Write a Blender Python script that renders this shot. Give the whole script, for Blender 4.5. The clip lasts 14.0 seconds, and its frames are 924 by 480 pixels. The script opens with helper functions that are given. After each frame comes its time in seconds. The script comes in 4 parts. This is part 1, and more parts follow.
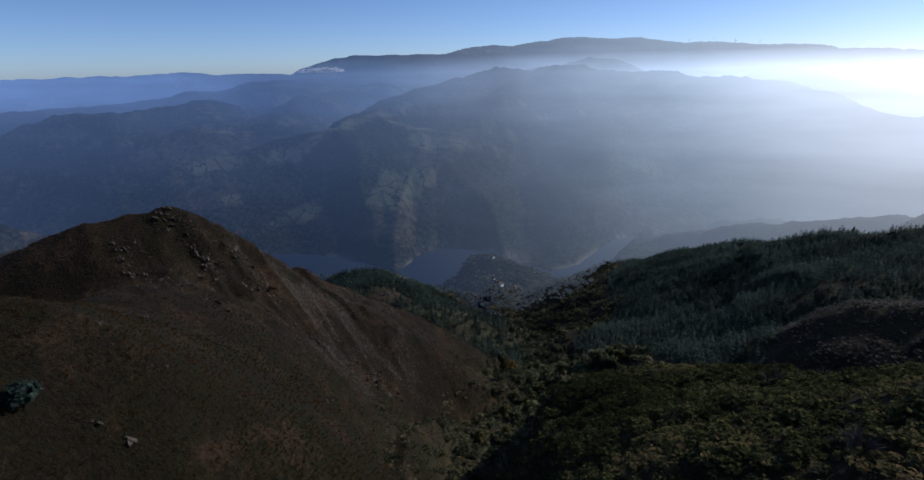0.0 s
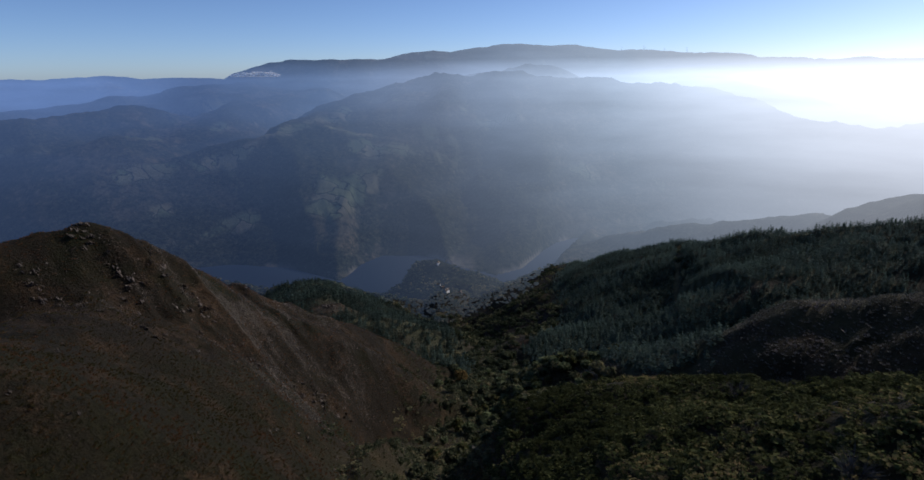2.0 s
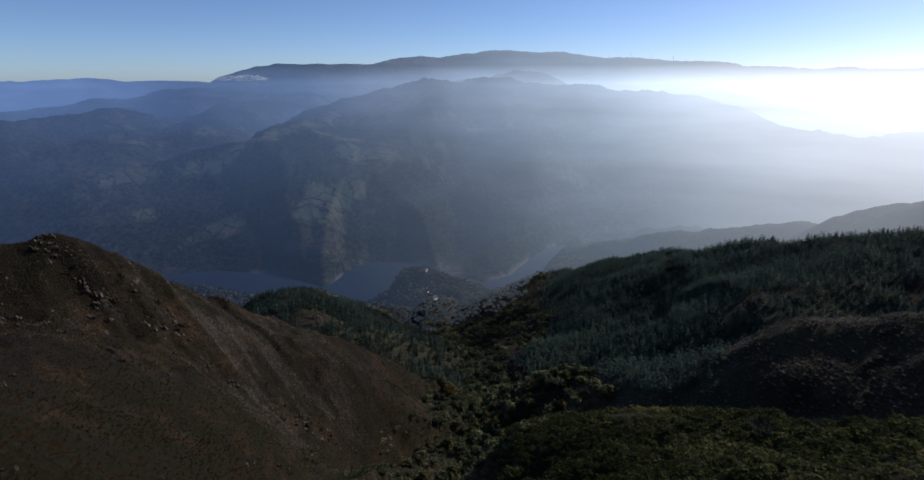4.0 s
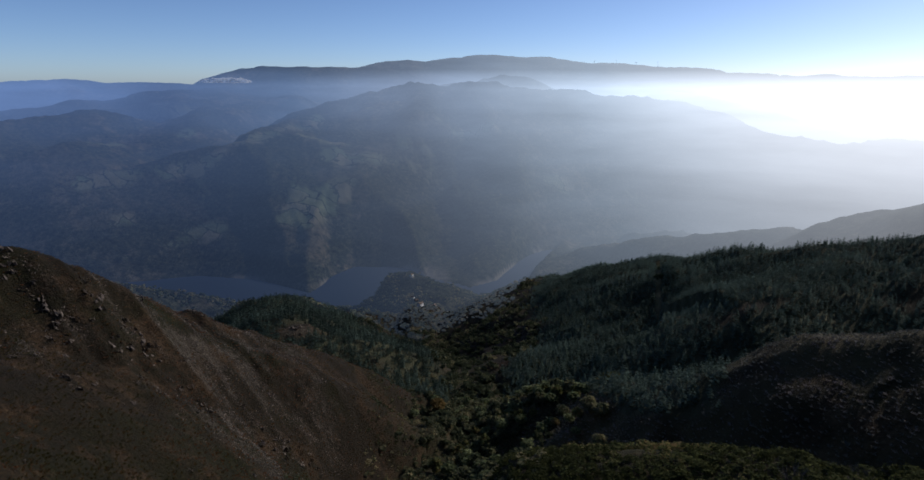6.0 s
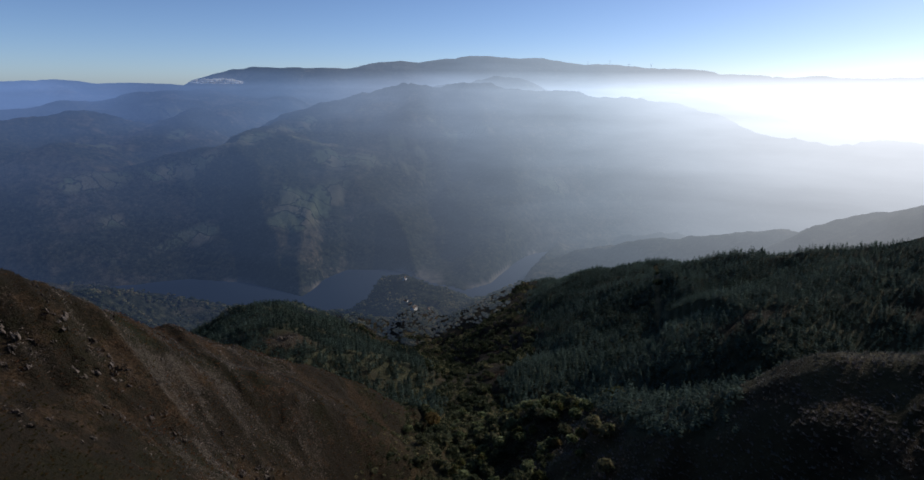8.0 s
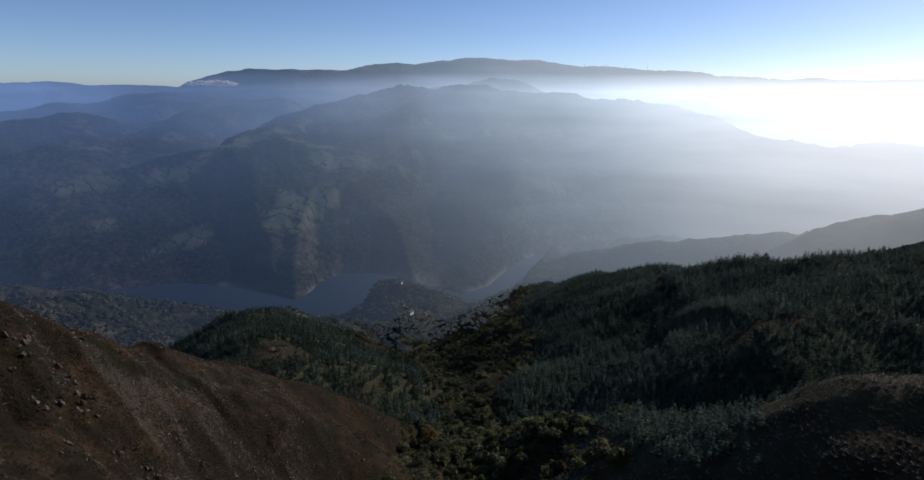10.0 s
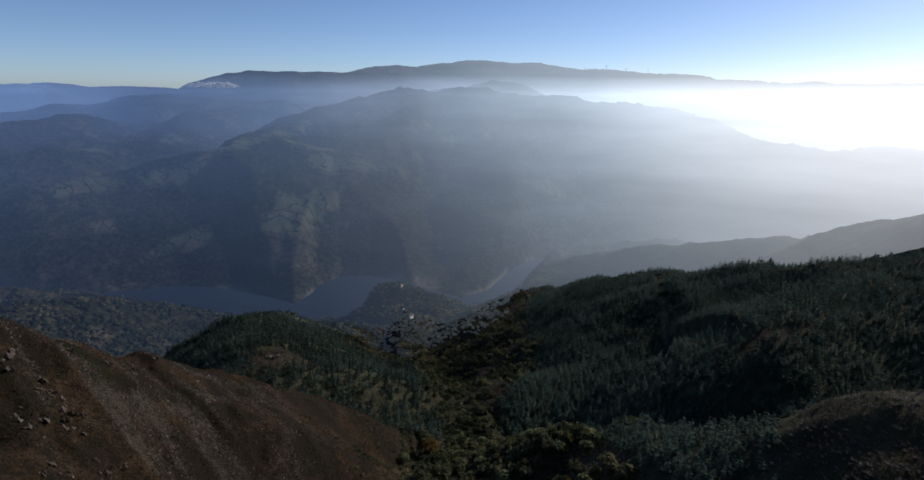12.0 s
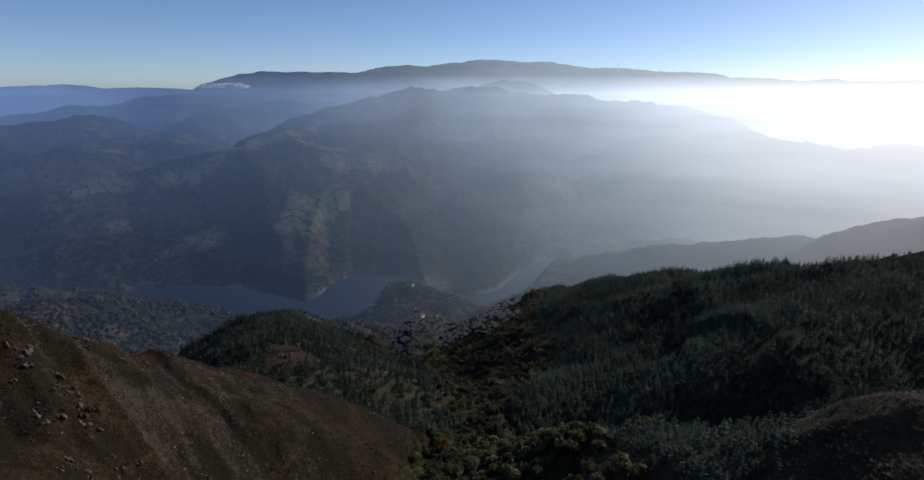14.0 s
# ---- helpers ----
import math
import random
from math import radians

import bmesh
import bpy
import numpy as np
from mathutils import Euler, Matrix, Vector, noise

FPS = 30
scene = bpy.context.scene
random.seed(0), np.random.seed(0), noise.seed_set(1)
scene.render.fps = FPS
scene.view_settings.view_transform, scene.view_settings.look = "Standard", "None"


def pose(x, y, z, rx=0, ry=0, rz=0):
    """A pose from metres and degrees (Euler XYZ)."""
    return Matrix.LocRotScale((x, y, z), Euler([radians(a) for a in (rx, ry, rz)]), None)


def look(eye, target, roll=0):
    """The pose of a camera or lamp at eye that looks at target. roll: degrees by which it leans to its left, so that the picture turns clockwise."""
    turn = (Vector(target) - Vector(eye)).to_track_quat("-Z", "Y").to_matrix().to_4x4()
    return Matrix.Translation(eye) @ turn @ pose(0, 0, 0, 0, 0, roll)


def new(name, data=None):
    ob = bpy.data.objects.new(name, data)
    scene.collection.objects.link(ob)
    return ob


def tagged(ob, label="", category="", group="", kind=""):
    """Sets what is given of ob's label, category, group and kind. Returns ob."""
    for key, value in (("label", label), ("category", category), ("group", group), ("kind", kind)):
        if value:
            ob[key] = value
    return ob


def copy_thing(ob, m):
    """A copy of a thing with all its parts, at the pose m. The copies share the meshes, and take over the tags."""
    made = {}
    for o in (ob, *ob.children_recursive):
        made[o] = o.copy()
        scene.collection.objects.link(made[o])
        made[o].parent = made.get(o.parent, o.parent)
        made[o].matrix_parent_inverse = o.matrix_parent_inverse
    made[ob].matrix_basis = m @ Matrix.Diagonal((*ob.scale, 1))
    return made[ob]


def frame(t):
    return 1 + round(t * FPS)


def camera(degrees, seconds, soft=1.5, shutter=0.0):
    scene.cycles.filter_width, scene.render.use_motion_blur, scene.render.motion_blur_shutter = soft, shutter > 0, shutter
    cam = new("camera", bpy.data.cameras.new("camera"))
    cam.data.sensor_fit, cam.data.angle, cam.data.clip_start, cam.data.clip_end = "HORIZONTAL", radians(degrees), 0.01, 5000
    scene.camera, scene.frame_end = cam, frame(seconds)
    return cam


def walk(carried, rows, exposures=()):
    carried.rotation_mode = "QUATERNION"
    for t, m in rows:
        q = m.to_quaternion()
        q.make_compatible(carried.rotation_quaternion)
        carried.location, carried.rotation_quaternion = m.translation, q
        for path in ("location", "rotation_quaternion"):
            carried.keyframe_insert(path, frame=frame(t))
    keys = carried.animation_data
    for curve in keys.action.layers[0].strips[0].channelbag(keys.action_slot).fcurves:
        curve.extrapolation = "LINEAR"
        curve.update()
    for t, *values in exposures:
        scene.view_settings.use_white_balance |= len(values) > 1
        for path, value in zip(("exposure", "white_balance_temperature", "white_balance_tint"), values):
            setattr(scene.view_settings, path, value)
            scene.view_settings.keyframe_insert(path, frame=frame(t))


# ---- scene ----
cam = camera(79.1, 14.0, soft=1.5)
PATH = [
    (0, (12.19, -77.03, 1.17), (-2.42, 17.42, -28.27), -1.10),
    (0.5, (11.36, -74.81, 0.92), (-0.68, 20.04, -28.38), -1.00),
    (1, (10.19, -72.91, 0.78), (4.19, 22.56, -28.37), -1.00),
    (1.5, (9.42, -70.82, 0.98), (4.47, 24.76, -28.00), -0.86),
    (2, (8.61, -68.30, 0.98), (4.02, 27.37, -27.74), -0.71),
    (2.5, (8.08, -65.30, 0.87), (3.68, 30.45, -27.65), -0.61),
    (3, (7.38, -62.52, 1.01), (3.47, 33.32, -27.29), -0.40),
    (3.5, (6.57, -59.07, 0.71), (3.44, 36.86, -27.35), -0.25),
    (6, (4.07, -42.55, 0.85), (4.25, 53.70, -26.30), 0.36),
    (6.5, (3.55, -38.63, 0.72), (4.16, 57.61, -26.42), 0.42),
    (7, (3.34, -34.45, 0.72), (4.23, 61.81, -26.36), 0.42),
    (7.5, (2.97, -30.11, 0.64), (4.11, 66.17, -26.38), 0.42),
    (8, (2.80, -25.79, 0.44), (4.14, 70.51, -26.50), 0.46),
    (10.5, (1.76, -6.02, 0.29), (3.96, 90.36, -26.28), 0.53),
    (11, (1.51, -3.63, 0.74), (3.91, 92.77, -25.75), 0.62),
    (11.5, (1.48, -2.32, 0.96), (3.82, 94.12, -25.39), 0.64),
    (12, (0.69, -1.18, 0.64), (2.72, 95.29, -25.60), 0.63),
    (12.5, (0.45, -1.10, 0.59), (1.91, 95.38, -25.68), 0.59),
    (13, (0.49, -1.17, 0.40), (1.38, 95.30, -25.90), 0.51),
    (13.5, (0.47, -1.15, 0.22), (0.90, 95.33, -26.07), 0.45),
    (14, (0.18, -0.89, -0.03), (0.27, 95.59, -26.35), 0.31),
]

walk(cam, [(t, look(eye, target, roll)) for t, eye, target, roll in PATH], exposures=[(0, -0.42, 5830, 14), (1, -0.41, 5960, 15), (2.5, -0.4, 6030, 14), (6, -0.4, 6200, 13), (11, -0.38, 6380, 12), (14, -0.38, 6430, 12)])

# ---- light ----
SUN_AZ, SUN_EL = 55.0, 31.0          # degrees: clockwise from +y, above the horizon
sun_way = Vector((math.sin(radians(SUN_AZ)) * math.cos(radians(SUN_EL)),
                  math.cos(radians(SUN_AZ)) * math.cos(radians(SUN_EL)), math.sin(radians(SUN_EL))))
world = bpy.data.worlds.new("sky")
scene.world = world
world.use_nodes = True
wn = world.node_tree
sky = wn.nodes.new("ShaderNodeTexSky")
sky.sky_type, sky.sun_disc = "NISHITA", False
sky.sun_elevation, sky.sun_rotation = radians(SUN_EL), radians(SUN_AZ)
sky.altitude, sky.air_density, sky.dust_density, sky.ozone_density = 1500, 0.65, 1.2, 4.0
wn.links.new(sky.outputs[0], wn.nodes["Background"].inputs[0])
wn.nodes["Background"].inputs[1].default_value = 0.138
sun = new("sun", bpy.data.lights.new("sun", "SUN"))
sun.data.energy, sun.data.angle, sun.data.color = 3.4, radians(0.6), (1.0, 0.93, 0.82)
sun.matrix_world = look(sun_way * 4000, (0, 0, 0))

# ---- materials ----
def nodes_of(name):
    m = bpy.data.materials.new(name)
    m.use_nodes = True
    return m, m.node_tree.nodes, m.node_tree.links


def noise_of(nodes, links, coord, size, detail=5, rough=0.6):
    """A noise whose features are about size metres wide."""
    n = nodes.new("ShaderNodeTexNoise")
    n.inputs["Scale"].default_value, n.inputs["Detail"].default_value, n.inputs["Roughness"].default_value = 1.0 / size, detail, rough
    links.new(coord, n.inputs["Vector"])
    return n.outputs["Fac"]


def ramp_of(nodes, links, fac, *stops):
    r = nodes.new("ShaderNodeValToRGB")
    while len(r.color_ramp.elements) < len(stops):
        r.color_ramp.elements.new(0.5)
    for e, (at, col) in zip(r.color_ramp.elements, stops):
        e.position, e.color = at, (*col, 1) if len(col) == 3 else col
    links.new(fac, r.inputs[0])
    return r.outputs[0]


def blend(nodes, links, fac, a, b):
    m = nodes.new("ShaderNodeMix")
    m.data_type = "RGBA"
    for sock, v in ((m.inputs[0], fac), (m.inputs[6], a), (m.inputs[7], b)):
        if isinstance(v, (float, int)):
            sock.default_value = v
        elif isinstance(v, tuple):
            sock.default_value = (*v, 1)
        else:
            links.new(v, sock)
    return m.outputs[2]


def calc(nodes, links, op, a, b=0.0, c=0.0, clamp=False):
    m = nodes.new("ShaderNodeMath")
    m.operation, m.use_clamp = op, clamp
    for sock, v in zip(m.inputs, (a, b, c)):
        if isinstance(v, (float, int)):
            sock.default_value = v
        else:
            links.new(v, sock)
    return m.outputs[0]


def mat_simple(name, dark, light, size, rough=0.9, bump=0.3, island=0.0, metal=0.0, mid=None):
    """Two tones by a coarse and a fine noise, with relief; island varies the tone from piece to piece."""
    m, n, l = nodes_of(name)
    b = n["Principled BSDF"]
    co = n.new("ShaderNodeNewGeometry")
    pos = co.outputs["Position"]
    f = calc(n, l, "ADD", calc(n, l, "MULTIPLY", noise_of(n, l, pos, size * 6, 3), 0.5), calc(n, l, "MULTIPLY", noise_of(n, l, pos, size, 6, 0.7), 0.5))
    if island:
        f = calc(n, l, "ADD", f, calc(n, l, "MULTIPLY", calc(n, l, "SUBTRACT", co.outputs["Random Per Island"], 0.5), island))
        ob = n.new("ShaderNodeObjectInfo")
        f = calc(n, l, "ADD", f, calc(n, l, "MULTIPLY", calc(n, l, "SUBTRACT", ob.outputs["Random"], 0.5), island * 0.6))
        at = n.new("ShaderNodeAttribute")
        at.attribute_name = "tone"
        f = calc(n, l, "ADD", f, calc(n, l, "MULTIPLY", at.outputs["Fac"], island * 0.8))
    l.new(ramp_of(n, l, f, *[(0.25, dark), (0.5, mid), (0.82, light)] if mid else [(0.3, dark), (0.72, light)]), b.inputs["Base Color"])
    b.inputs["Roughness"].default_value, b.inputs["Metallic"].default_value = rough, metal
    if "Specular IOR Level" in b.inputs:
        b.inputs["Specular IOR Level"].default_value = 0.2
    if bump:
        bp = n.new("ShaderNodeBump")
        bp.inputs["Strength"].default_value, bp.inputs["Distance"].default_value = bump, size
        l.new(noise_of(n, l, pos, size * 0.5, 6, 0.7), bp.inputs["Height"])
        l.new(bp.outputs[0], b.inputs["Normal"])
    return m


def mat_leaves(name, dark, light, through_light=0.25, size=1.5, island=0.8, sheen=0.05, mid=None):
    m = mat_simple(name, dark, light, size, 0.85, 0.0, island, mid=mid)
    n, l = m.node_tree.nodes, m.node_tree.links
    b, out = n["Principled BSDF"], n["Material Output"]
    tr = n.new("ShaderNodeBsdfTranslucent")
    col = b.inputs["Base Color"].links[0].from_socket
    l.new(col, tr.inputs[0])
    b.inputs["Specular IOR Level"].default_value, b.inputs["Roughness"].default_value = 0.04, 0.9
    b.inputs["Sheen Weight"].default_value, b.inputs["Sheen Roughness"].default_value = sheen, 0.5
    b.inputs["Sheen Tint"].default_value = (0.6, 0.66, 0.52, 1)
    mx = n.new("ShaderNodeMixShader")
    mx.inputs[0].default_value = through_light
    l.new(b.outputs[0], mx.inputs[1]), l.new(tr.outputs[0], mx.inputs[2]), l.new(mx.outputs[0], out.inputs[0])
    return m


def ground_colour(n, l, pos, cover, moist):
    """Heath, bracken, bare slate and forest floor, by the cover that the ground carries (r: rock, g: wood, b: field)."""
    sep = n.new("ShaderNodeSeparateColor")
    l.new(cover, sep.inputs[0])
    big, mid, fine = (noise_of(n, l, pos, k, 6, 0.65) for k in (55, 9, 1.2))
    heath = ramp_of(n, l, noise_of(n, l, pos, 1.5, 9, 0.82), (0.32, (0.01243, 0.01123, 0.006354)), (0.5, (0.0176, 0.01309, 0.007414)), (0.68, (0.03522, 0.0234, 0.01377)))
    fern = ramp_of(n, l, fine, (0.36, (0.01553, 0.009196, 0.004475)), (0.64, (0.067, 0.04228, 0.02239)))
    green = ramp_of(n, l, fine, (0.36, (0.006184, 0.006581, 0.002178)), (0.64, (0.02405, 0.02238, 0.007263)))
    c = blend(n, l, ramp_of(n, l, big, (0.5, (0, 0, 0)), (0.66, (1, 1, 1))), heath, green)
    c = blend(n, l, calc(n, l, "MULTIPLY", moist, ramp_of(n, l, noise_of(n, l, pos, 16, 6, 0.7), (0.35, (0.0, 0.0, 0.0)), (0.65, (0.8, 0.8, 0.8)))), c, green)
    c = blend(n, l, ramp_of(n, l, noise_of(n, l, pos, 24, 8, 0.75), (0.5, (0, 0, 0)), (0.6, (1, 1, 1))), c, fern)
    slate = ramp_of(n, l, noise_of(n, l, pos, 1.1, 8, 0.85), (0.3, (0.02564, 0.0206, 0.01474)), (0.52, (0.07433, 0.05921, 0.04289)), (0.72, (0.1922, 0.1572, 0.1153)))
    broken = calc(n, l, "MULTIPLY", calc(n, l, "SUBTRACT", noise_of(n, l, pos, 1.5, 8, 0.9), 0.5), 5.0)
    rocky = ramp_of(n, l, calc(n, l, "MULTIPLY", calc(n, l, "ADD", sep.outputs[0], broken), ramp_of(n, l, sep.outputs[0], (0.02, (0, 0, 0)), (0.2, (1, 1, 1)))), (0.62, (0, 0, 0)), (0.9, (0.7, 0.7, 0.7)))
    c = blend(n, l, rocky, c, slate)
    c = blend(n, l, sep.outputs[2], c, ramp_of(n, l, mid, (0.3, (0.06, 0.055, 0.024)), (0.7, (0.16, 0.125, 0.062))))
    floor = ramp_of(n, l, mid, (0.3, (0.026, 0.029, 0.0165)), (0.7, (0.066, 0.063, 0.034)))
    c = blend(n, l, sep.outputs[1], c, floor)
    return c, sep


def mat_ground():
    m, n, l = nodes_of("heath_ground")
    b = n["Principled BSDF"]
    geo, att = n.new("ShaderNodeNewGeometry"), n.new("ShaderNodeAttribute")
    att.attribute_name = "cover"
    pos = geo.outputs["Position"]
    c, sep = ground_colour(n, l, pos, att.outputs["Color"], att.outputs["Alpha"])
    l.new(c, b.inputs["Base Color"])
    b.inputs["Roughness"].default_value = 0.95
    b.inputs["Specular IOR Level"].default_value = 0.1
    bp = n.new("ShaderNodeBump")
    bp.inputs["Strength"].default_value, bp.inputs["Distance"].default_value = 0.7, 1.2
    l.new(calc(n, l, "ADD", noise_of(n, l, pos, 2.6, 8, 0.78), noise_of(n, l, pos, 0.9, 4)), bp.inputs["Height"])
    l.new(bp.outputs[0], b.inputs["Normal"])
    return m


def add_painted_haze(n, l, pos, b, out):
    """Paints haze into the materials of the far distance as emission, about a kilometre off and more, rising with
    distance and towards the sun.
    """
    # the painted haze: how much glow is mixed in (by distance and depth in the gorge) and how bright it is (by the way
    # to the sun)
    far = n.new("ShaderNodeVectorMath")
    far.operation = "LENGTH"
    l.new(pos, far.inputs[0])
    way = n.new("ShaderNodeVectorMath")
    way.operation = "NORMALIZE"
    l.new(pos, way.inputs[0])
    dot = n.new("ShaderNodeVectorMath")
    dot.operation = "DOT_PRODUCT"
    dot.inputs[1].default_value = HAZE_GLOW_WAY
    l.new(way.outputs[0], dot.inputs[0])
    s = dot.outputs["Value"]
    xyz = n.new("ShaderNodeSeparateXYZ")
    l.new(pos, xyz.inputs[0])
    toward = ramp_of(n, l, s, *HAZE_GLOW_COLOURS)
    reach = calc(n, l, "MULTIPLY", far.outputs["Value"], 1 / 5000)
    thick = ramp_of(n, l, reach, *[(a / 5000, (v, v, v)) for a, v in HAZE_GLOW_DEPTH])
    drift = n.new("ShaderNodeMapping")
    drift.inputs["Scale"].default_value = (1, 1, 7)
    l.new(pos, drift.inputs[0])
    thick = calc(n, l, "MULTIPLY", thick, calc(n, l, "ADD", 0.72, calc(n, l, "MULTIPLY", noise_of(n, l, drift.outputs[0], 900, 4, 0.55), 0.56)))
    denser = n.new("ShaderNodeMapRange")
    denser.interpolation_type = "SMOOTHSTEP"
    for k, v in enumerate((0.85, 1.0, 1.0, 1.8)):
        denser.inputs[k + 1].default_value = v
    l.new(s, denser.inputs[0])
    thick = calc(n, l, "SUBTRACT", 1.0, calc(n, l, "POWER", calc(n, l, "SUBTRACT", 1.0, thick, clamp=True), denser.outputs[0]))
    # less painted haze on the crest of the far mountain, so that it stands out
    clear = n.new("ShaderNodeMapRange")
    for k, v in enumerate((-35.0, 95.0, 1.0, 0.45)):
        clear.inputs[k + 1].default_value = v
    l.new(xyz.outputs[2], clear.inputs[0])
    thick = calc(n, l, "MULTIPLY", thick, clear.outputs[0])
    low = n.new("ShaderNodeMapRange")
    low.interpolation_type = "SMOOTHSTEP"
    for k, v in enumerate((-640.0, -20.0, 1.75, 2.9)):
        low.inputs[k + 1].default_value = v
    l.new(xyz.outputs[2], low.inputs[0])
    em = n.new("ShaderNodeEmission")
    # brighter painted haze over the low ranges away from the sun
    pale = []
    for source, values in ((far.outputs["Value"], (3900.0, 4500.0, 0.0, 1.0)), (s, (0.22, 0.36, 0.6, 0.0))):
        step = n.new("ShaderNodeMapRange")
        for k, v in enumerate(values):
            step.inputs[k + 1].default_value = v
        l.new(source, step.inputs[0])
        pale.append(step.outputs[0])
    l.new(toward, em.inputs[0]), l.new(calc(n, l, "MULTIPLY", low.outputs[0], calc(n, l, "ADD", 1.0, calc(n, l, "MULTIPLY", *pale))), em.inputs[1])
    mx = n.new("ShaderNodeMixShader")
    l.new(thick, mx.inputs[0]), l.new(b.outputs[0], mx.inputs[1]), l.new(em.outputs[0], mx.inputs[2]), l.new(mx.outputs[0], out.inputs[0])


def mat_distance():
    """The far side of the gorge: woods and fields, with kilometres of haze painted in as emission."""
    m, n, l = nodes_of("distance_painted_haze")
    b, out = n["Principled BSDF"], n["Material Output"]
    geo, att = n.new("ShaderNodeNewGeometry"), n.new("ShaderNodeAttribute")
    att.attribute_name = "cover"
    pos = geo.outputs["Position"]
    sep = n.new("ShaderNodeSeparateColor")
    l.new(att.outputs["Color"], sep.inputs[0])
    wood = ramp_of(n, l, noise_of(n, l, pos, 16, 9, 0.85), (0.40, (0.004, 0.0065, 0.0045)), (0.52, (0.028, 0.031, 0.018)), (0.64, (0.085, 0.078, 0.045)))
    scrub = ramp_of(n, l, noise_of(n, l, pos, 30, 9, 0.8), (0.38, (0.014, 0.015, 0.0095)), (0.66, (0.135, 0.112, 0.072)))
    open_land = ramp_of(n, l, noise_of(n, l, pos, 240, 10, 0.72), (0.49, (0, 0, 0)), (0.57, (1, 1, 1)))
    c = blend(n, l, calc(n, l, "MULTIPLY", open_land, calc(n, l, "SUBTRACT", 1.0, calc(n, l, "MULTIPLY", att.outputs["Alpha"], 0.85))), wood, scrub)
    warp = n.new("ShaderNodeTexNoise")
    warp.inputs["Scale"].default_value, warp.inputs["Detail"].default_value = 1 / 150, 4
    l.new(pos, warp.inputs["Vector"])
    bend = n.new("ShaderNodeVectorMath")
    bend.operation = "MULTIPLY_ADD"
    bend.inputs[1].default_value = (260, 260, 0)
    l.new(warp.outputs["Color"], bend.inputs[0]), l.new(pos, bend.inputs[2])
    mp = n.new("ShaderNodeMapping")
    mp.inputs["Rotation"].default_value = (0, 0, 0.35)
    l.new(bend.outputs[0], mp.inputs[0])
    plots = n.new("ShaderNodeTexBrick")
    for key, v in (("Scale", 1.0), ("Mortar Size", 4.5), ("Mortar Smooth", 0.5), ("Bias", -0.15), ("Brick Width", 92.0), ("Row Height", 56.0)):
        plots.inputs[key].default_value = v
    plots.inputs["Color1"].default_value, plots.inputs["Color2"].default_value, plots.inputs["Mortar"].default_value = (0.125, 0.15, 0.078, 1), (0.23, 0.185, 0.125, 1), (0.014, 0.018, 0.011, 1)
    l.new(mp.outputs[0], plots.inputs["Vector"])
    field = blend(n, l, calc(n, l, "MULTIPLY", noise_of(n, l, pos, 45, 7, 0.75), 0.75), plots.outputs["Color"], (0.065, 0.069, 0.042))
    c = blend(n, l, sep.outputs[2], c, field)
    c = blend(n, l, calc(n, l, "MULTIPLY", sep.outputs[0], 0.8), c, (0.36, 0.31, 0.26))
    l.new(c, b.inputs["Base Color"])
    b.inputs["Roughness"].default_value = 1.0
    b.inputs["Specular IOR Level"].default_value = 0.0
    bp = n.new("ShaderNodeBump")
    bp.inputs["Strength"].default_value, bp.inputs["Distance"].default_value = 0.9, 9
    l.new(noise_of(n, l, pos, 18, 6, 0.75), bp.inputs["Height"]), l.new(bp.outputs[0], b.inputs["Normal"])
    add_painted_haze(n, l, pos, b, out)
    return m


# Painted haze: its brightest direction, its glow colours, its share by distance.
HAZE_GLOW_WAY = (0.669, 0.743, 0.03)
HAZE_GLOW_COLOURS = [(0.0, (0.050, 0.082, 0.16)), (0.35, (0.052, 0.086, 0.167)), (0.52, (0.082, 0.126, 0.212)), (0.68, (0.175, 0.226, 0.312)), (0.755, (0.265, 0.335, 0.435)), (0.87, (0.43, 0.52, 0.62)), (0.943, (0.54, 0.60, 0.665)), (0.985, (0.61, 0.645, 0.685)), (1.0, (0.67, 0.695, 0.725))]
HAZE_GLOW_DEPTH = [(200, 0.0), (300, 0.003), (450, 0.011), (700, 0.03), (1000, 0.06), (1300, 0.11), (1600, 0.15), (2000, 0.21), (2400, 0.30), (2800, 0.40), (3200, 0.51), (3700, 0.62), (4300, 0.72), (4800, 0.8)]


def mat_water():
    m, n, l = nodes_of("lake_water")
    b = n["Principled BSDF"]
    b.inputs["Base Color"].default_value = (0.012, 0.02, 0.034, 1)
    b.inputs["Roughness"].default_value, b.inputs["IOR"].default_value = 0.55, 1.33
    geo, bp = n.new("ShaderNodeNewGeometry"), n.new("ShaderNodeBump")
    bp.inputs["Strength"].default_value, bp.inputs["Distance"].default_value = 0.25, 1.0
    l.new(noise_of(n, l, geo.outputs["Position"], 6, 4), bp.inputs["Height"]), l.new(bp.outputs[0], b.inputs["Normal"])
    # Haze over the lake is painted in as emission.
    add_painted_haze(n, l, geo.outputs["Position"], b, n["Material Output"])
    return m


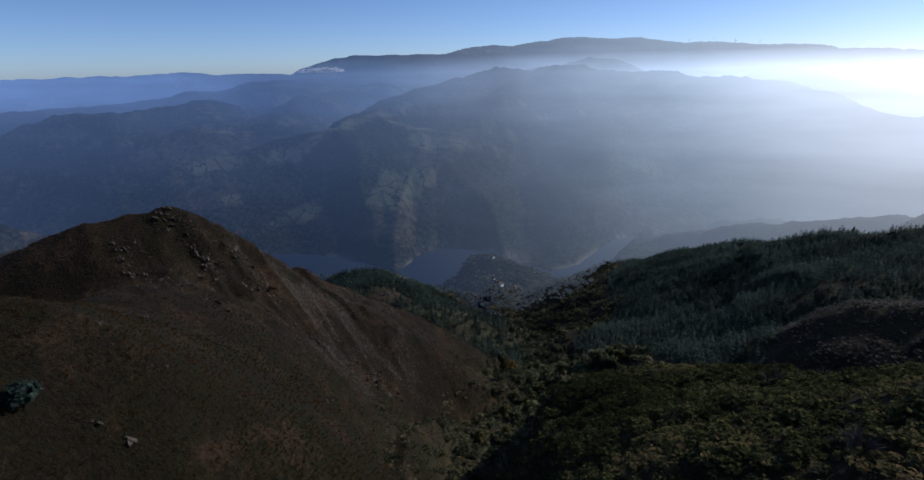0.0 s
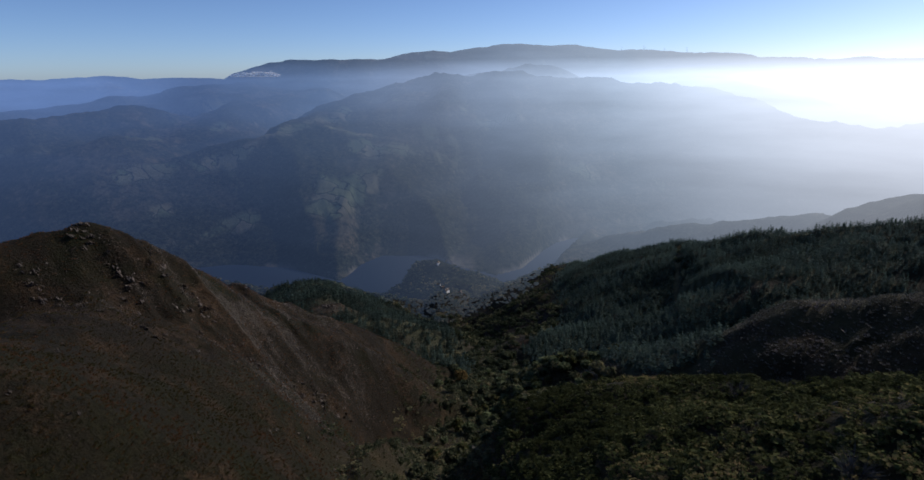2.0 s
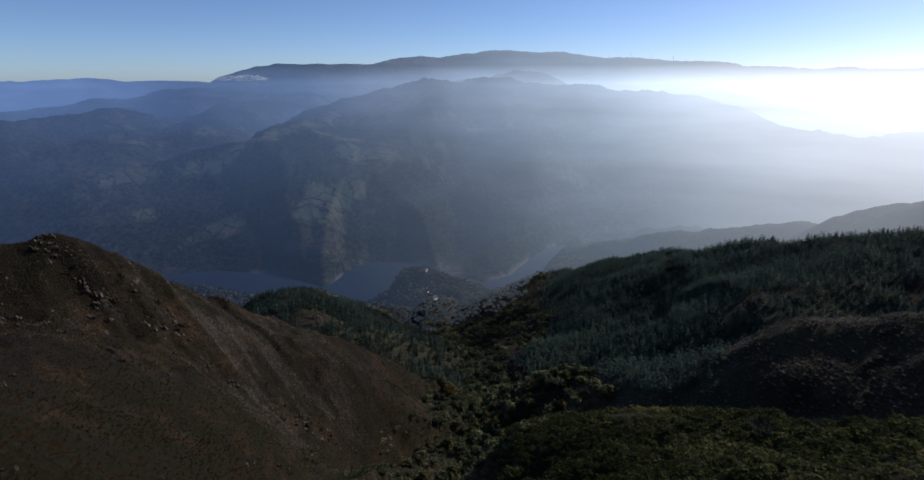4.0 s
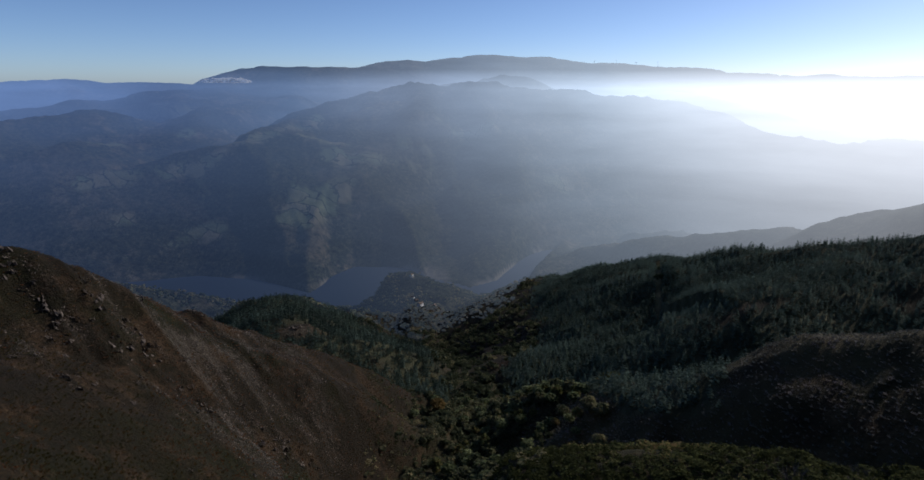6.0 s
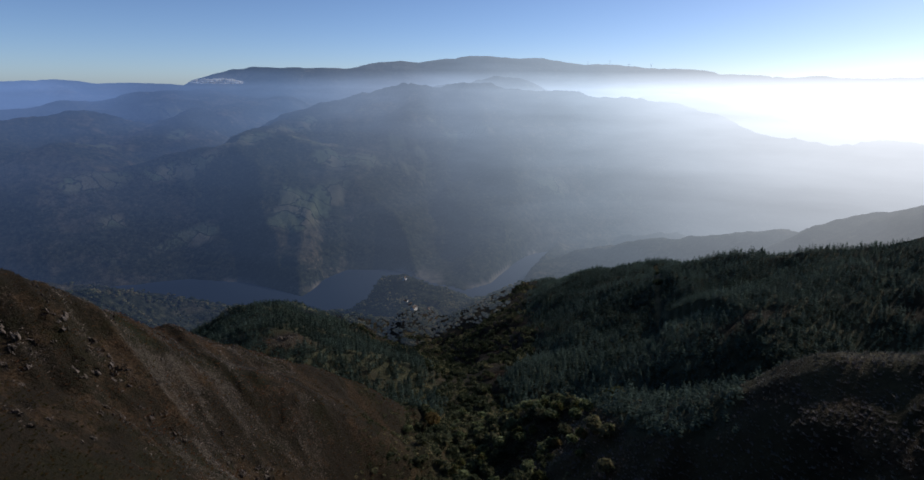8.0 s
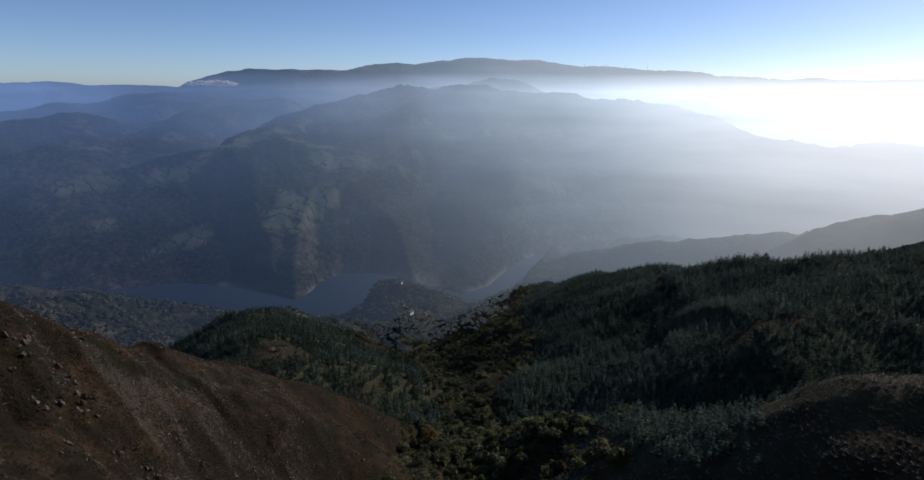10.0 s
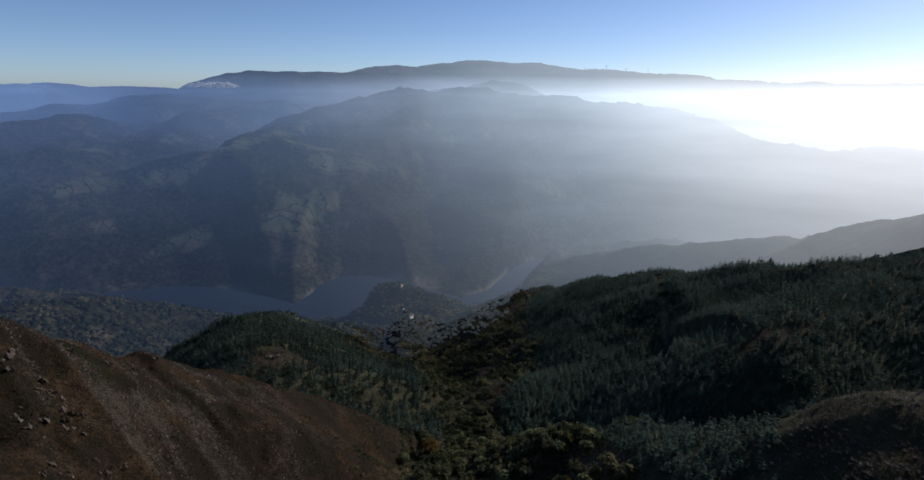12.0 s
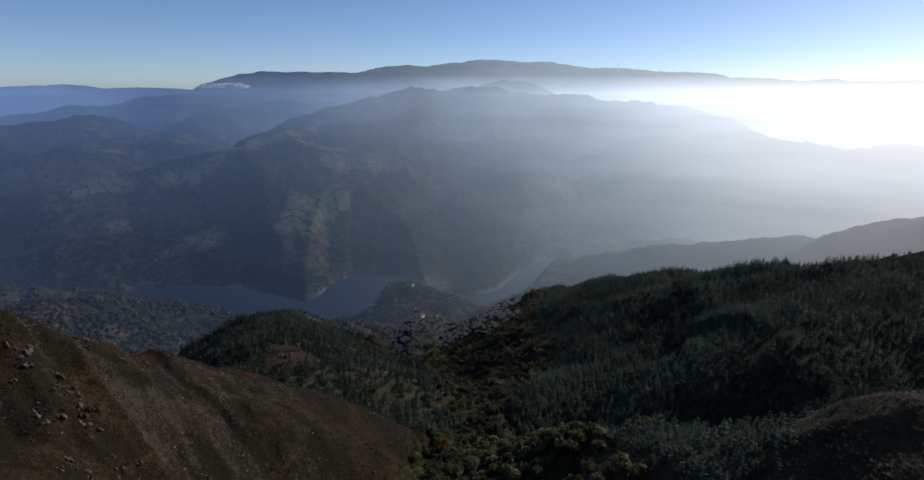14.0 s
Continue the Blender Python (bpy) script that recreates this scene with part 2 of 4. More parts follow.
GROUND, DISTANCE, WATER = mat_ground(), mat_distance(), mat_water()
PINE = mat_leaves("pine_needles", (0.0185, 0.030, 0.0225), (0.122, 0.168, 0.132), 0.6, 1.5, 0.4, 0.2, (0.064, 0.094, 0.072))
BUSH = mat_leaves("dull_green_leaves", (0.0741, 0.09355, 0.0425), (0.3087, 0.319, 0.1625), 0.65, 1.5, 0.5, 0.03, (0.1729, 0.1985, 0.0975))
BARK = mat_simple("bark", (0.03, 0.022, 0.016), (0.11, 0.085, 0.065), 0.2)
OAK = mat_leaves("oak_leaves", (0.041, 0.050, 0.026), (0.262, 0.213, 0.109), 0.5, 2.0, 0.5, 0.05, (0.122, 0.129, 0.067))
FAR_OAK = mat_leaves("oak_leaves_painted_haze", (0.0355, 0.04596, 0.02138), (0.1952, 0.1628, 0.08165), 0.5, 2.0, 0.65, 0.03, (0.08874, 0.09956, 0.0486))
# Haze on the distant leaves, painted in as emission.
far_oak_nodes = FAR_OAK.node_tree.nodes
add_painted_haze(far_oak_nodes, FAR_OAK.node_tree.links, far_oak_nodes.new("ShaderNodeNewGeometry").outputs["Position"], far_oak_nodes["Mix Shader"], far_oak_nodes["Material Output"])
RUST = mat_leaves("autumn_leaves", (0.09, 0.0612, 0.0216), (0.216, 0.1484, 0.054), 0.5, 1.5, 0.5, 0.0)
HEATH = mat_leaves("heather_scrub", (0.04669, 0.04485, 0.01712), (0.1562, 0.07101, 0.03458), 0.6, 3.0, 0.5, 0.0, (0.07807, 0.06568, 0.02366))
GORSE = mat_leaves("green_broom", (0.04095, 0.04524, 0.01569), (0.2815, 0.1923, 0.08883), 0.5, 2.0, 0.5, 0.0, (0.128, 0.1357, 0.04704))
BROWN = mat_leaves("brown_scrub", (0.04655, 0.05088, 0.04401), (0.2198, 0.1753, 0.1584), 0.25, 2.0, 0.25, 0.05, (0.1191, 0.1159, 0.09243))
SLATE = mat_simple("slate_rock", (0.03008, 0.02345, 0.01934), (0.172, 0.1365, 0.1087), 0.4, 0.85, 0.8, 0.5)

# ---- the lie of the land ----
WATER_Z = -633.0


def hash01(ix, iy, seed):
    h = (ix.astype(np.int64) * 374761393 + iy.astype(np.int64) * 668265263 + seed * 974711) & 0x7FFFFFFF
    h = ((h ^ (h >> 13)) * 1274126177) & 0x7FFFFFFF
    return ((h ^ (h >> 16)) & 0xFFFFF) / float(0xFFFFF)


def wave(x, y, size, seed):
    """Smooth value noise, -1 to 1, with features of about size metres."""
    u, v = x / size, y / size
    iu, iv = np.floor(u), np.floor(v)
    a, b = u - iu, v - iv
    a, b = a * a * a * (a * (a * 6 - 15) + 10), b * b * b * (b * (b * 6 - 15) + 10)
    h = lambda i, j: hash01(iu + i, iv + j, seed)
    low, high = h(0, 0) * (1 - a) + h(1, 0) * a, h(0, 1) * (1 - a) + h(1, 1) * a
    return 2 * (low * (1 - b) + high * b) - 1


def fractal(x, y, size, octaves, seed, gain=0.5, ridged=False):
    out, amp = 0.0, 1.0
    for k in range(octaves):
        c, s = math.cos(1.1 * k), math.sin(1.1 * k)
        w = wave(c * x - s * y, s * x + c * y, size / 2**k, seed + k)
        out = out + amp * ((1 - 2 * np.abs(w)) if ridged else w)
        amp *= gain
    return out


# Each ridge: fall to its left, fall to its right (metres per metre), rounding of the crest, reach after which it falls twice as fast, spine.
RIDGES = [
    # rocky hill beside the flight, its shoulder and its tail
    (0.9, 1.0, 8, 300, [(-164, 155, -66), (-150, 178, -102), (-143, 200, -114)]),
    (0.9, 0.62, 8, 300, [(-143, 200, -113), (-139, 230, -121), (-131, 290, -158), (-95, 318, -195), (-60, 345, -236)]),
    (0.75, 0.55, 10, 300, [(-128, 222, -122), (-100, 258, -150), (-76, 290, -178), (-48, 312, -208), (-30, 322, -226)]),
    (0.7, 0.6, 10, 300, [(-132, 190, -114), (-104, 208, -128), (-76, 222, -146), (-45, 234, -174), (-20, 244, -198)]),
    (0.8, 0.8, 12, 250, [(-164, 155, -66), (-185, 130, -63), (-210, 105, -72), (-270, 70, -94), (-380, 40, -140)]),
    (0.5, 0.55, 24, 110, [(-170, -120, -5), (-130, -50, -22), (-105, 8, -40), (-122, 62, -68), (-150, 112, -80), (-164, 150, -76)]),
    # slopes under and to the right of the flight
    (0.42, 0.34, 10, 200, [(110, -200, 30), (95, -110, -2), (80, -60, -23), (66, -20, -42), (57, 2, -50), (51, 20, -59), (47, 40, -71), (47, 55, -85), (42, 70, -108), (38, 95, -128), (24, 130, -165)]),
    (0.35, 0.78, 8, 200, [(240, -180, 30), (150, -90, -6), (105, -34, -24), (82, 0, -38), (78, 20, -50), (68, 44, -68)]),
    (0.55, 0.35, 8, 120, [(72, 252, -180), (86, 240, -164), (98, 205, -142), (116, 178, -122), (128, 168, -108), (142, 156, -97), (160, 140, -86), (210, 100, -60), (330, 20, -10)]),
    # pine ridge
    (0.30, 0.35, 40, 700, [(520, 250, -70), (426, 400, -135), (399, 460, -154), (362, 530, -179), (338, 590, -197), (315, 680, -226), (282, 800, -270), (231, 950, -340), (162, 1180, -438), (83, 1270, -515), (-4, 1330, -576)]),
    (0.35, 0.35, 25, 250, [(400, 430, -152), (300, 388, -156), (224, 356, -166), (160, 372, -206), (105, 410, -246)]),
    # wooded spur behind the rocky hill, and the low shore behind it
    (0.55, 0.40, 25, 500, [(-152, 345, -206), (-146, 388, -203), (-232, 560, -256), (-286, 760, -321), (-269, 900, -394), (-225, 1050, -470), (-150, 1200, -545)]),
    (0.50, 0.45, 40, 600, [(-900, 500, -190), (-856, 767, -330), (-829, 935, -395), (-811, 1053, -425), (-768, 1170, -467), (-684, 1255, -512), (-649, 1295, -544)]),
    (0.32, 0.34, 45, 400, [(-33, 1280, -545), (-105, 1480, -556), (-190, 1575, -538), (-275, 1630, -536), (-330, 1655, -566)]),
    # beyond the lake
    (0.5, 0.5, 60, 1500, [(283, 1726, -600), (431, 1798, -560), (624, 1688, -486), (810, 1494, -404), (892, 1327, -351), (921, 1183, -293), (904, 1068, -241), (956, 880, -164)]),
    (0.45, 0.42, 60, 1500, [(-1290, 1394, -408), (-1230, 1551, -366), (-1186, 1732, -322), (-1135, 1942, -302), (-1015, 2229, -246), (-888, 2443, -256), (-790, 2737, -182), (-641, 2981, -113)]),
    (0.5, 0.22, 50, 1500, [(-55, 3079, -12), (-266, 2736, -171), (-380, 2267, -330), (-400, 1908, -465), (-412, 1710, -553), (-453, 1596, -625)]),
    (0.3, 0.3, 110, 3000, [(-760, 2430, -262), (-800, 2150, -368), (-835, 1930, -476), (-815, 1800, -590)]),
    (0.3, 0.3, 110, 3000, [(-610, 2420, -275), (-625, 2150, -378), (-600, 1930, -478), (-560, 1740, -590)]),
    (0.42, 0.62, 120, 1500, [(662, 3007, -50), (323, 2680, -219), (112, 2246, -421), (108, 1896, -567), (128, 1694, -630)]),
    (0.42, 0.42, 170, 1500, [(1060, 2891, -31), (880, 2657, -296), (536, 2287, -527), (416, 2139, -630)]),
    (0.42, 0.42, 70, 1500, [(-1102, 2897, -304), (-860, 2977, -198), (-651, 3030, -114), (-452, 3066, -63), (-266, 3088, -44), (-55, 3099, -12), (363, 3078, -28), (714, 3016, -50), (978, 2941, -47), (1067, 2910, -32), (1190, 2862, -84), (1342, 2794, -163), (1480, 2723, -222), (1676, 2607, -246), (1965, 2397, -244), (2358, 2011, -236)]),
    (0.4, 0.4, 80, 1500, [(-317, 3685, -45), (-2, 3699, -7), (215, 3693, 41), (431, 3674, 10), (652, 3641, -40)]),
    (0.4, 0.4, 80, 1500, [(1399, 3747, -55), (1723, 3609, -105), (2015, 3455, -168), (2346, 3239, -271), (2597, 3042, -315), (3046, 2591, -332)]),
    (0.4, 0.4, 80, 1500, [(-3061, 2726, -198), (-2580, 3186, -194), (-2360, 3352, -159), (-2106, 3517, -115), (-1936, 3613, -74), (-1692, 3733, -53), (-1433, 3841, -110)]),
    (0.4, 0.4, 70, 1500, [(-2246, 1987, -196), (-1954, 2406, -171), (-1816, 2633, -140), (-1727, 2811, -180), (-1627, 2927, -264)]),
    (0.4, 0.4, 70, 1500, [(-1498, 2245, -297), (-1486, 2431, -270), (-1456, 2622, -229), (-1407, 3094, -161), (-1339, 3448, -168), (-1188, 3818, -89)]),
    (0.42, 0.42, 70, 1500, [(-1735, 1509, -244), (-1603, 1718, -248), (-1560, 1888, -262), (-1516, 2049, -261), (-1494, 2248, -267)]),
    # the long mountain and the far ranges
    (0.42, 0.42, 40, 1500, [(-2477, 3970, -238), (-2245, 4105, -109), (-2073, 4195, -60), (-1907, 4273, 11), (-1696, 4361, 76), (-1498, 4433, 105), (-1208, 4520, 100), (-858, 4600, 103), (-675, 4630, 145), (-467, 4656, 174), (-351, 4666, 157), (-116, 4678, 172), (72, 4679, 187), (283, 4671, 210), (676, 4630, 192), (948, 4582, 148), (1037, 4563, 139), (1250, 4509, 156), (1539, 4419, 128), (1829, 4307, 106), (1959, 4249, 73), (2165, 4148, 64), (2476, 3971, 60), (2909, 3666, 58), (3506, 3100, 43)]),
    (0.3, 0.3, 60, 1500, [(-3658, 3168, -25), (-3018, 3783, -16), (-2870, 3896, -11), (-2707, 4011, 2), (-2565, 4103, -21), (-2311, 4252, -12), (-2033, 4391, -41), (-1562, 4580, -62)]),
]
PINE_CREST = next(r[4] for r in RIDGES if r[4][0] == (520, 250, -70))
# The lake: bearing from the flight's end (degrees), and how far off its far and near shores are.
LAKE_AZ = np.array([-100.0, -60.0, -50.6, -41.3, -37.5, -33.2, -26.8, -21.6, -18.2, -16.4, -14.9, -14.0, -11.5, -9.7, -7.8, -5.3, -2.7, 1.1, 4.0, 5.5, 6.5, 7.7, 8.9, 9.8, 11.0, 13.4, 21.9, 70.0, 110.0])
LAKE_FAR = np.array([2600, 2000, 2574, 2177, 2058, 1992, 1953, 1836, 1717, 1660, 1722, 1800, 1875, 1872, 1864, 1831, 1710, 1642, 1711, 1839, 1935, 2027, 2080, 2102, 2136, 2199, 2352, 2900, 3000], float)
LAKE_NEAR = np.array([2450, 1850, 2346, 2003, 1931, 1844, 1714, 1604, 1558, 1534, 1516, 1505, 1492, 1540, 1668, 1703, 1616, 1588, 1612, 1668, 1709, 1759, 1908, 2026, 2196, 2259, 2412, 2960, 3060], float)
VALLEY = np.array([(-420, 10, 40), (-200, 20, -8), (-60, -6, -80), (0, -10, -108), (55, -12, -131), (96, -12, -148), (125, -10, -161), (143, -7, -171), (175, 4, -183), (240, 12, -207), (330, 8, -234), (400, 8, -255), (480, 0, -288), (580, 0, -331), (725, -50, -392), (946, -75, -454), (1190, -85, -510), (1330, -40, -570)], float)  # y, x, z


def nearest_on(line, x, y):
    """Distance to a polyline, and how far its height and side are at the nearest place."""
    best, height, side = np.full(x.shape, 1e12), np.zeros(x.shape), np.zeros(x.shape)
    for a, b in zip(line[:-1], line[1:]):
        dx, dy = b[0] - a[0], b[1] - a[1]
        k = np.clip(((x - a[0]) * dx + (y - a[1]) * dy) / (dx * dx + dy * dy), 0, 1)
        ox, oy = x - a[0] - k * dx, y - a[1] - k * dy
        d2 = ox * ox + oy * oy
        near = d2 < best
        best = np.where(near, d2, best)
        if len(a) > 2:
            height = np.where(near, a[2] + k * (b[2] - a[2]), height)
        side = np.where(near, (dx * oy - dy * ox) / math.hypot(dx, dy), side)
    return np.sqrt(best), height, side


def shores(x, y):
    """How far the near and far shores are on the bearing of each place, and how far the place is."""
    az, r = np.degrees(np.arctan2(x, y)), np.hypot(x, y)
    return np.interp(az, LAKE_AZ, LAKE_NEAR), np.interp(az, LAKE_AZ, LAKE_FAR), r


def river_side(x, y):
    """Metres from the middle of the lake, positive on the far side."""
    near, far, r = shores(x, y)
    return r - 0.5 * (near + far)


def land(x, y):
    """The height of the ground at x, y (arrays)."""
    x, y = np.asarray(x, float), np.asarray(y, float)
    r = np.hypot(x, y)
    soft = 4 + 0.008 * r
    sx = x + 0.03 * r * fractal(x, y, 340, 2, 50) * np.clip(r / 900 - 0.6, 0, 1)
    sy = y + 0.03 * r * fractal(x, y, 340, 2, 60) * np.clip(r / 900 - 0.6, 0, 1)
    total, top = np.zeros(x.shape), np.full(x.shape, -700.0)
    hs = []
    for left, right, rnd, reach, spine in RIDGES:
        d, h, s = nearest_on(spine, sx, sy)
        w = 0.5 + 0.5 * np.tanh(s / (rnd + 0.3 * d + 1e-6))
        fall = right + (left - right) * w
        hs.append(h - fall * (np.sqrt(d * d + rnd * rnd) - rnd) * (1 + d / reach))
        top = np.maximum(top, hs[-1])
    for h in hs:
        total += np.exp(np.clip((h - top) / soft, -30, 0))
    z = top + soft * np.log(np.maximum(total, 1)) * 0.6
    # gullies and lumps, larger with distance
    z += np.clip(r - 1200, 0, 1500) / 1500 * np.interp(r, (3300, 4300), (17, 7)) * fractal(x, y, 420, 5, 7, 0.5, True) * (1 - 0.6 * np.exp(-((x + 380) / 450) ** 2 - ((y - 2100) / 600) ** 2)) * (1 - 0.85 * np.exp(-((x + 110) / 240) ** 4 - ((y - 2100) / 450) ** 4))
    z += np.clip(r / 400, 0.12, 1.6) * np.interp(r, (500, 900, 3300, 4300), (5.0, 4.0, 4.0, 1.2)) * fractal(x, y, 95, 5, 21, 0.5, True) * np.clip(r / 160, 0.2, 1)
    z += 1.3 * fractal(x, y, 17, 3, 33) * np.clip(1.6 - r / 800, 0.2, 1)
    # ribs and runnels down the fall of the rocky hill
    hill = np.exp(-(((x + 105) / 62) ** 2 + ((y - 175) / 85) ** 2) ** 2)
    u, v = 0.86 * x - 0.5 * y, 0.5 * x + 0.86 * y
    z += hill * (1.7 * fractal(u * 0.16, v, 15, 3, 62, 0.55, True) + 0.8 * fractal(x, y, 6, 2, 63))
    # the valley under the flight
    vy, vx, vz = VALLEY.T
    inside = (y > -600) & (y < 1320)
    off = np.abs(x - np.interp(y, vy, vx) - 7 * wave(x * 0, y, 60, 91))
    bed = np.interp(y, vy, vz)
    z = np.where(inside, np.minimum(z, bed + 3 + np.interp(y, (60, 130, 220), (1.9, 1.2, 0.75)) * np.clip(off - 8, 0, None) + 2.0 * fractal(x, y, 30, 3, 77)), z)
    z = np.where(inside, np.maximum(z, bed + 0.02 * off - 0.9 * np.clip(off - 22, 0, None)), z)
    # the lake
    near, far, r = shores(x, y)
    d = np.maximum(near - r, r - far) + 5 * fractal(x, y, 60, 3, 5)
    bank = np.where(r > far, np.interp(np.degrees(np.arctan2(x, y)), (-36, -31, -15.5, -12, 2, 6), (0.6, 0.5, 0.5, 0.8, 0.8, 0.6)), 0.6)
    z = np.minimum(z, WATER_Z - 5 + 0.55 * np.clip(d + 9, 0, 50) + bank * np.clip(d - 41, 0, 200) + np.maximum(bank, 0.62) * np.clip(d - 241, 0, None))
    z = np.where(d > 4, np.maximum(z, WATER_Z + 1.5 + 0.05 * np.clip(d, 0, 300)), z)
    return z


def mesh_object(name, verts, faces, material, smooth=True):
    """One mesh from arrays of vertices and of faces with equal corners."""
    me = bpy.data.meshes.new(name)
    faces = np.asarray(faces, np.int32)
    me.vertices.add(len(verts))
    me.vertices.foreach_set("co", np.asarray(verts, np.float32).ravel())
    k = faces.shape[1]
    me.loops.add(faces.size)
    me.loops.foreach_set("vertex_index", faces.ravel())
    me.polygons.add(len(faces))
    me.polygons.foreach_set("loop_start", np.arange(0, faces.size, k, dtype=np.int32))
    me.polygons.foreach_set("use_smooth", np.full(len(faces), smooth))
    me.update(calc_edges=True)
    me.materials.append(material)
    return me


def stony(x, y):
    """0 to 1: bare slate in bands that run down the fall of the rocky hill."""
    hill = np.exp(-(((x + 108) / 68) ** 2 + ((y - 185) / 105) ** 2) ** 2) * np.clip((y - 92 - 0.2 * x) / 30, 0, 1)
    u, v = 0.86 * x - 0.5 * y, 0.5 * x + 0.86 * y
    streak = 0.55 * fractal(u * 0.2, v, 4.0, 4, 64, 0.6) + 0.45 * fractal(x, y, 34, 3, 14) + 0.3 * fractal(x, y, 5, 3, 65)
    return np.clip(hill * (0.36 + 0.8 * streak), 0, 1)


def cover_of(x, y, z):
    """Rock, wood and field on the ground, each 0 to 1."""
    r = np.hypot(x, y)
    side = river_side(x, y)
    rock = stony(x, y) * (r < 500)
    rock = np.maximum(rock, 1.4 * np.clip(1.7 - np.hypot((x + 134) / 13, (y - 389) / 13), 0, 1))
    shore = np.clip(1 - (z - WATER_Z) / 9, 0, 1) * (side > 0) * np.clip(0.1 + 1.2 * fractal(x, y, 140, 3, 44), 0, 0.6)
    wood = np.clip(pine_cover(x, y) + 0.3 * oak_cover(x, y) * (y < 500), 0, 1)
    spot = lambda cx, cy, wx, wy, lean=0.0: np.exp(-(((x - cx - lean * (y - cy)) / wx) ** 2 + ((y - cy) / wy) ** 2) ** 2)
    band = lambda line, wide: np.exp(-(nearest_on(line, x, y)[0] / wide) ** 4)
    fields = np.maximum.reduce([spot(-565, 2030, 125, 190, 0.25), spot(-490, 2350, 150, 85), spot(-925, 1905, 115, 75, 0.3),
                                band([(-1400, 2015), (-1251, 2132), (-1057, 2205), (-930, 2330)], 42), band([(-897, 2360), (-806, 2553), (-694, 2750)], 40),
                                spot(-660, 2480, 230, 45), spot(-210, 2520, 120, 45), spot(70, 2650, 130, 50), spot(420, 2420, 150, 40), spot(-1560, 2420, 60, 120), spot(-1330, 2700, 60, 110)])
    fields = np.clip((fields - 0.5 + 0.5 * fractal(x, y, 150, 5, 41, 0.6)) * 5, 0, 1) * (side > 60)
    meadow = 0.6 * np.clip(0.25 + 1.6 * fractal(x, y, 110, 4, 47), 0, 1) * np.clip((y - 430) / 200, 0, 1) * (side < 0) * (x < 260) * np.clip((1000 - r) / 150, 0, 1)
    fields = np.maximum.reduce([fields, meadow, spot(-91, 950, 34, 26, 0.6), 0.8 * firebreak(x, y),
                                0.28 * np.clip(1.3 - np.abs(x - np.interp(y, VALLEY[:, 0], VALLEY[:, 1])) / 26 + 0.6 * fractal(x, y, 25, 3, 55), 0, 1) * (y > 70) * (y < 420)])
    # Field tone over the shaded slope: its missing light put into the ground colour.
    fields = np.maximum(fields, np.clip(0.3 + 0.25 * fractal(x, y, 12, 3, 56), 0, 1) * (x > 12) * (x < 420) * (y < 275) * (y > -140))
    spur = np.interp(y, (1596, 1710, 1908, 2267, 2736, 3079), (-453, -412, -400, -380, -266, -55))
    # Woods right of the spur, without scrub, also paint in that slope's shade.
    dark = np.clip((x - spur - 10) / 25 + 0.4 * fractal(x, y, 60, 3, 43), 0, 1) * np.clip((520 - x) / 200 + 0.5 * fractal(x, y, 160, 3, 45), 0, 1) * (side > 0) * (y < 2650)
    dark = np.maximum(dark, np.clip(0.9 * fractal(x, y, 380, 5, 48) + 0.1, 0, 1) * (side > 0))
    # grassy, greener ground on the shoulder under the flight
    moist = np.clip((118 - y + 0.25 * x) / 40 + 0.7 * fractal(x, y, 45, 4, 52), 0, 1) * (r < 600) * np.clip((x + 165) / 40 + fractal(x, y, 30, 3, 53), 0, 1)
    dark = np.where(r < 700, moist, np.where(side < 0, np.clip(0.75 + fractal(x, y, 90, 3, 54), 0, 1), dark))
    return np.stack([np.clip(rock + shore, 0, 1), wood * (side < 0), fields * (1 - 0.4 * dark), dark], -1)


YARDS = ((-91, 946), (-108, 968), (-74, 930), (-91, 1186), (-112, 1330), (-126, 1372), (-60, 1236), (-138, 1290), (-138, 1487))


def firebreak(x, y):
    """1 on the narrow bare strip cut through the pines."""
    d, _, _ = nearest_on([(176, 405), (210, 498), (237, 581), (285, 715)], x, y)
    return np.clip(1.6 - d / (2.2 + 1.2 * fractal(x, y, 25, 2, 74)), 0, 1)


